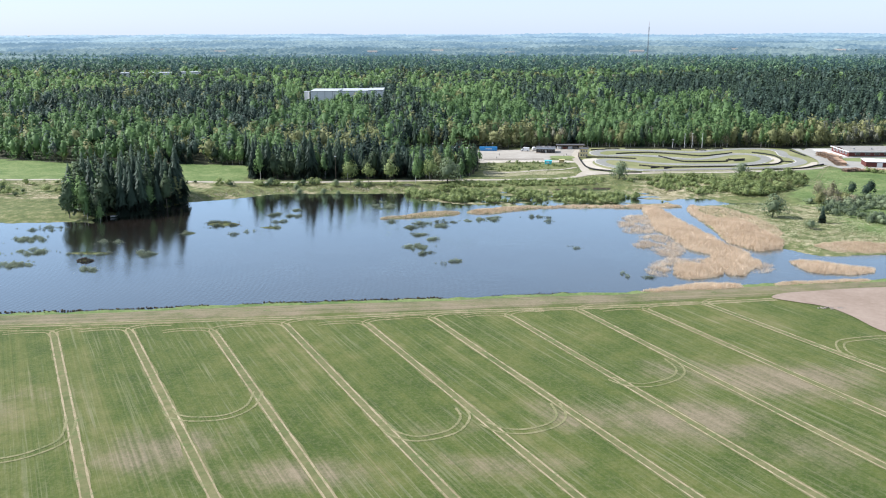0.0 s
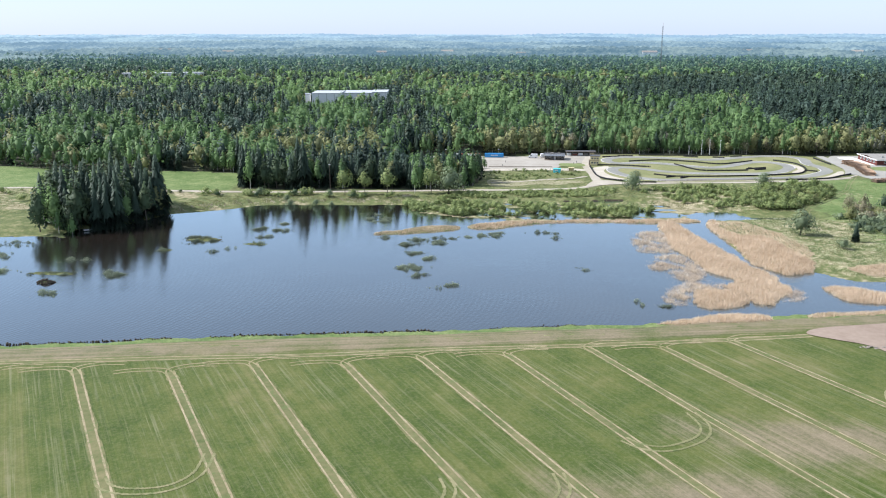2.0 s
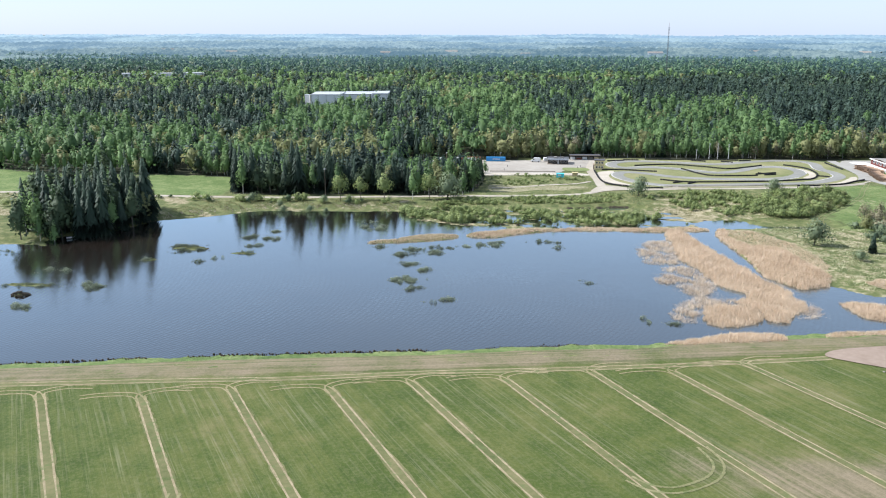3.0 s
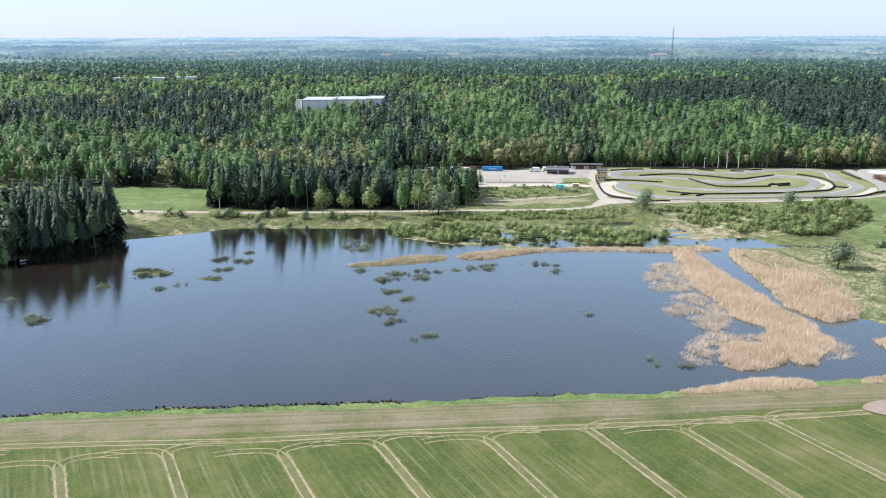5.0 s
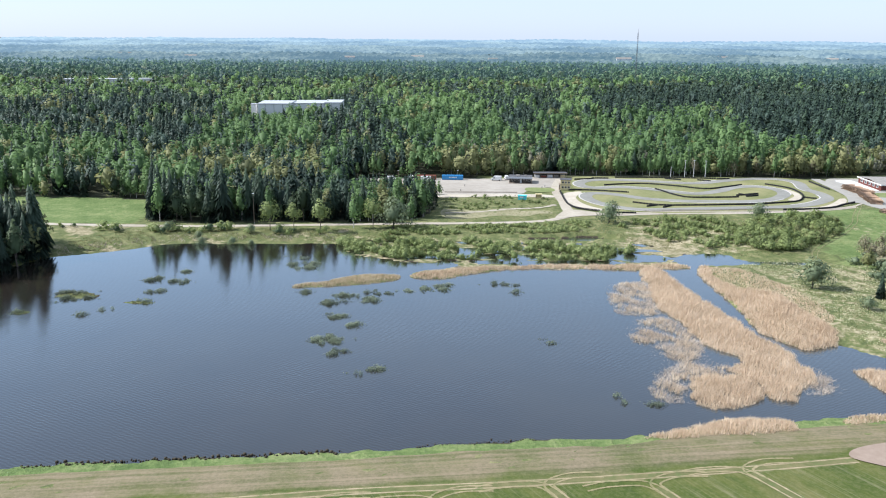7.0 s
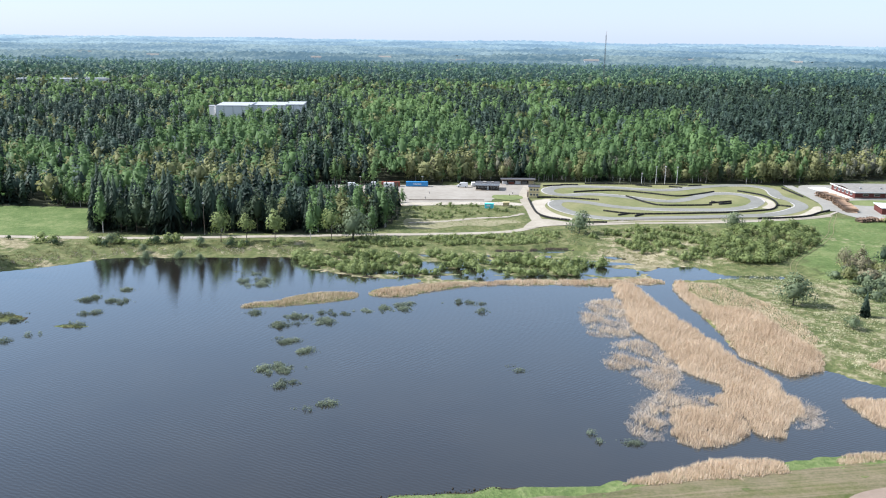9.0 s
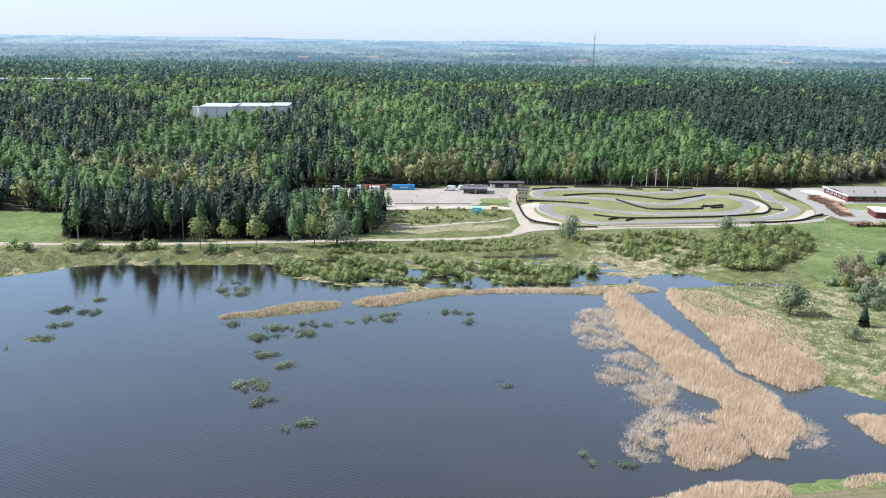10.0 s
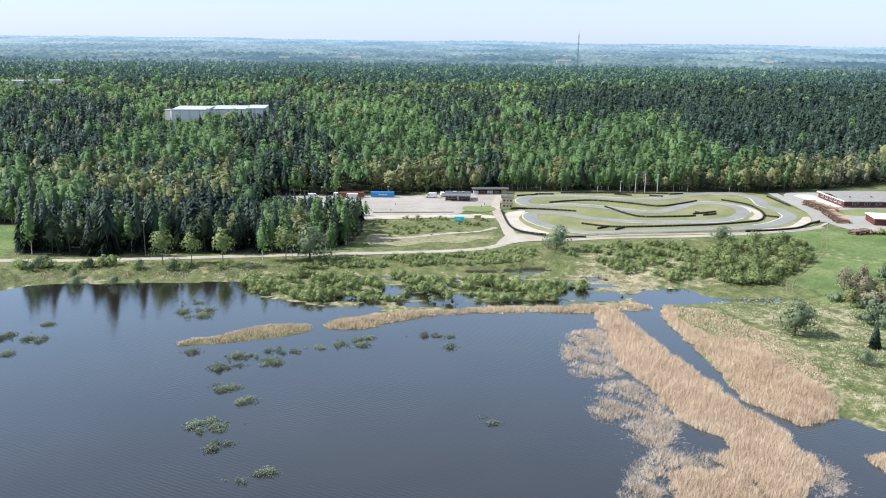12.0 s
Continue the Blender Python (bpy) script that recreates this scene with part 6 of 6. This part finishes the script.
def log_pile(x, y, turn, L, wide, tall, mat, label, seed):
    """A stack of sawn logs lying side by side, heaped towards the middle."""
    r = np.random.default_rng(seed)
    parts = []
    n = 7
    a = np.arange(n) * 2 * math.pi / n
    for row in np.arange(0, L, 0.55):
        for lev in range(int(tall / 0.45)):
            if r.random() < 0.25 + 0.3 * lev / (tall / 0.45):
                continue
            rad = r.uniform(0.18, 0.3)
            u, z = row + r.uniform(-0.2, 0.2) + lev * 0.1, 0.25 + lev * 0.42
            w = wide * r.uniform(0.8, 1.05) / 2
            ring = np.stack([u - L / 2 + np.cos(a) * rad, np.zeros(n), z + np.sin(a) * rad], -1)
            o = r.uniform(-0.4, 0.4)
            y_a = r.uniform(-0.7, 0.7)
            V = np.concatenate([ring + [-y_a, o - w, 0], ring + [y_a, o + w, 0]])
            i = np.arange(n)
            j = (i + 1) % n
            k = np.arange(1, n - 1)
            F = np.concatenate([np.stack([i, j, j + n], -1), np.stack([i, j + n, i + n], -1), np.stack([0 * k, k, k + 1], -1), np.stack([0 * k + n, k + 1 + n, k + n], -1)])
            parts.append((V, F, 0.5))
    V, F, _ = merge(parts)
    ob = link(tri_mesh("log_pile", V, F), "log_pile", mats=[mat])
    ob.matrix_basis = pose(x, y, 1.7, 0, 0, turn)
    tagged(ob, label, "logs", kind="stuff")


APRON = earth("bright_concrete", (0.52, 0.50, 0.47), (0.64, 0.62, 0.58), 0.4)
sheet("apron", [(215, 494), (225, 495.5), (225.7, 480), (225.7, 463), (220, 467), (217, 480)], APRON, 0.3, "bright clean concrete apron before the factory gable", "yard")
log_pile(212, 458, 95, 22, 6.5, 2.8, LOGS, "orange-brown stack of sawn logs on the yard", 1)
log_pile(208.5, 436, 80, 24, 6.0, 2.5, LOGS, "orange-brown stack of sawn logs on the yard", 2)
log_pile(204, 405, 20, 10, 4.0, 1.8, LOGS_DARK, "dark old log heap at the yard's corner", 3)
log_pile(217, 405.5, 2, 20, 3.6, 1.6, LOGS, "low reddish log heap at the yard's edge", 4)
sheet("lawn", [(219, 455), (245, 458), (300, 456), (300, 442), (240, 440), (226, 441), (214, 446)], LAWN, 0.26, "grass strip between the factory shed and the store", "grass")
ribbon("road", [(197, 428), (203, 445), (205, 470), (206, 500)], 5.5, CONCRETE, 0.24, 0.05, label="pale hard service road beside the log stacks", category="road")

# ---- far buildings and mast ----
PALEROOF = plain("pale_roof_sheet", (0.40, 0.41, 0.42), 0.6, 0.3, 0.1)


def hall(x, y, z, parts, label, turn=0):
    """A far flat-roofed hall of several blocks."""
    ob = thing("factory_hall", x, y, turn, label, "building", z=z)
    for x0, x1, y0, y1, h in parts:
        part("wall", box(x0, x1, y0, y1, 0, h), WHITE, ob)
        part("roof", box(x0 - 0.4, x1 + 0.4, y0 - 0.4, y1 + 0.4, h, h + 0.5), PALEROOF, ob)
        for i in range(int((x1 - x0) / 7)):
            part("panel_joint", box(x0 + 6 + i * 7, x0 + 6.4 + i * 7, y0 - 0.08, y0, 0, h), STEEL, ob)


hall(-169.5, 694, 8, ((0, 26, 0, 34, 18.4), (26, 52, 16, 50, 17.6), (52, 66, 22, 54, 17.8), (-8, -4, 14, 20, 17)), "white factory hall rising from the forest clearing", 4)
hall(-520, 1080, 8, ((0, 70, 0, 20, 16.5), (80, 110, 0, 16, 17)), "low white halls far off among the trees", 12)
DARK_STEEL = plain("dark_galvanised_steel", (0.10, 0.10, 0.105), 0.6, 0.4, 0.1, 1.5, 0.3)
m = thing("radio_mast", 254, 1310, 15, "tall thin steel lattice radio mast above the forest", "mast", z=4)
legs = [(math.cos(q) * 0.8, math.sin(q) * 0.8) for q in (0.5, 2.6, 4.7)]
for lx, ly in legs:
    part("leg", pole(0.2, 0.16, 0, 85, lx, ly, 5), DARK_STEEL, m)
bm = bmesh.new()
for i in range(28):
    for (ax, ay), (bx, by) in zip(legs, legs[1:] + legs[:1]):
        va, vb = Vector((ax, ay, i * 3)), Vector((bx, by, i * 3 + 3))
        rot = (vb - va).to_track_quat("Z", "Y").to_matrix().to_4x4()
        bmesh.ops.create_cone(bm, cap_ends=False, segments=4, radius1=0.09, radius2=0.09, depth=(vb - va).length, matrix=Matrix.Translation((va + vb) / 2) @ rot)
part("lattice", bm, DARK_STEEL, m)
part("antenna", pole(0.16, 0.08, 85, 91), RUST, m)


def farmhouse(x, y, turn, L, label):
    """A small far house with a pitched roof."""
    z = float(height(x, y)) + 8
    ob = thing("farmhouse", x, y, turn, label, "house", "far houses", z=z)
    part("wall", box(-L / 2, L / 2, -5, 5, -6, 7), WHITE, ob)
    bm = bmesh.new()
    v = [bm.verts.new(q) for q in ((-L / 2 - 1, -6, 7), (L / 2 + 1, -6, 7), (L / 2 + 1, 6, 7), (-L / 2 - 1, 6, 7), (-L / 2 - 1, 0, 11), (L / 2 + 1, 0, 11))]
    for f in ((0, 1, 5, 4), (2, 3, 4, 5), (1, 2, 5), (3, 0, 4), (3, 2, 1, 0)):
        bm.faces.new([v[i] for i in f])
    part("roof", bm, GREYROOF, ob)


for fx_, fy_, t_, l_ in ((-330, 2330, 10, 26), (-150, 2420, -5, 34), (60, 2280, 20, 24), (420, 2360, 0, 40), (700, 2450, 12, 60), (-760, 2300, 8, 30), (-980, 2380, 30, 44), (980, 2350, -20, 28)):
    farmhouse(fx_, fy_, t_, l_, "small pale house far off among woods and fields")


# ---- small things ----
def heap(name, x, y, rx, ry, tall, n, size, mat, label, category, seed):
    """A heap of stones or clods."""
    r = np.random.default_rng(seed)
    parts = []
    for _ in range(n):
        a, q = r.uniform(0, 6.28), math.sqrt(r.random())
        px, py = x + math.cos(a) * q * rx, y + math.sin(a) * q * ry
        v, f, t = blob(r, size * r.uniform(0.6, 1.4), size * r.uniform(0.4, 0.9), 0, 0.5)
        parts.append((v + [px, py, max(0, float(height(px, py))) + 0.1 + tall * (1 - q) * r.random()], f, t))
    V, F, T = merge(parts)
    tagged(link(tri_mesh(name, V, F, T), name, mats=[mat]), label, category, kind="stuff")


STONE = plain("field_stone", (0.22, 0.19, 0.16), 0.85, 0.2, 0.4, 2)
heap("stone_heap", 94.5, 155, 4.5, 0.8, 0.45, 50, 0.28, STONE, "low heap of field stones at the edge of bare soil", "stones", 3)
heap("branch_heap", -151, 201.5, 3.2, 2.0, 1.1, 90, 0.35, CLOD, "dark heap of mud and sticks in the lake", "sticks", 4)

boat = thing("rowing_boat", -171.5, 273.2, 25, "small white rowing boat drawn up below the spruces", "boat", z=0.25)
bm = bmesh.new()
rings = []
for u, w, h in ((-2.0, 0.5, 0.5), (-1.0, 0.72, 0.46), (0.3, 0.74, 0.46), (1.4, 0.5, 0.54), (2.1, 0.06, 0.68)):
    rings.append([bm.verts.new((u, -w, h)), bm.verts.new((u, -w * 0.6, 0.05)), bm.verts.new((u, 0, 0)), bm.verts.new((u, w * 0.6, 0.05)), bm.verts.new((u, w, h))])
for p, q in zip(rings, rings[1:]):
    for i in range(4):
        bm.faces.new((p[i], p[i + 1], q[i + 1], q[i]))
bm.faces.new(rings[0])
bmesh.ops.solidify(bm, geom=list(bm.faces), thickness=0.05)
part("hull", bm, WHITE, boat)
for u in (-1.1, 0.4):
    part("thwart", box(u - 0.12, u + 0.12, -0.62, 0.62, 0.3, 0.34), TIMBER, boat)

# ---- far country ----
def haze_material(name, lo, hi, haze_glow, amount):
    """Distant wooded country; the haze over kilometres is put in as emission."""
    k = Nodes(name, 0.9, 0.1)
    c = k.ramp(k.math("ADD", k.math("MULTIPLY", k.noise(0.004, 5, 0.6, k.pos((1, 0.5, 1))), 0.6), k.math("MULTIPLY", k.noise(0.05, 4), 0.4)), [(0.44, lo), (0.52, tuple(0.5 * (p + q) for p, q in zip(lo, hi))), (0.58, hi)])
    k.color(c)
    k.b.inputs["Emission Color"].default_value = (*haze_glow, 1)
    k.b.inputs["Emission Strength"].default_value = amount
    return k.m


hr = np.random.default_rng(5)
# haze emission, brighter and bluer from ring to ring
for i, (r0, r1, haze_glow, amt) in enumerate(((2030, 2700, (0.040, 0.068, 0.088), 1.0), (2700, 3400, (0.066, 0.104, 0.136), 1.0), (3400, 4150, (0.094, 0.142, 0.186), 1.0), (4150, 4890, (0.125, 0.180, 0.232), 1.0))):
    a = np.radians(np.arange(-42, 46, 0.13))
    rr = np.linspace(r0, r1, 26 - 3 * i)
    A, R = np.meshgrid(a, rr)
    BX, BY = R * np.sin(A), R * np.cos(A)
    clear = step(wob(BX, BY * 2.2, 150, i), 0.38, 0.5)
    bz = height(BX, BY) + 15 * (1 - 0.95 * clear) + hr.uniform(-4.5, 4.5, BX.shape) * (1 - clear) + 5 * wob(BX, BY, 260, 3)
    bz[0] -= 8
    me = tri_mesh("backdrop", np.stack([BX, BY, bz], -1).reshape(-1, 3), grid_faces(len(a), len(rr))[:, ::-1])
    tagged(link(me, "backdrop", mats=[haze_material(f"far_country_{'abcd'[i]}", (0.008, 0.018, 0.018), (0.11, 0.125, 0.095), haze_glow, amt)]),
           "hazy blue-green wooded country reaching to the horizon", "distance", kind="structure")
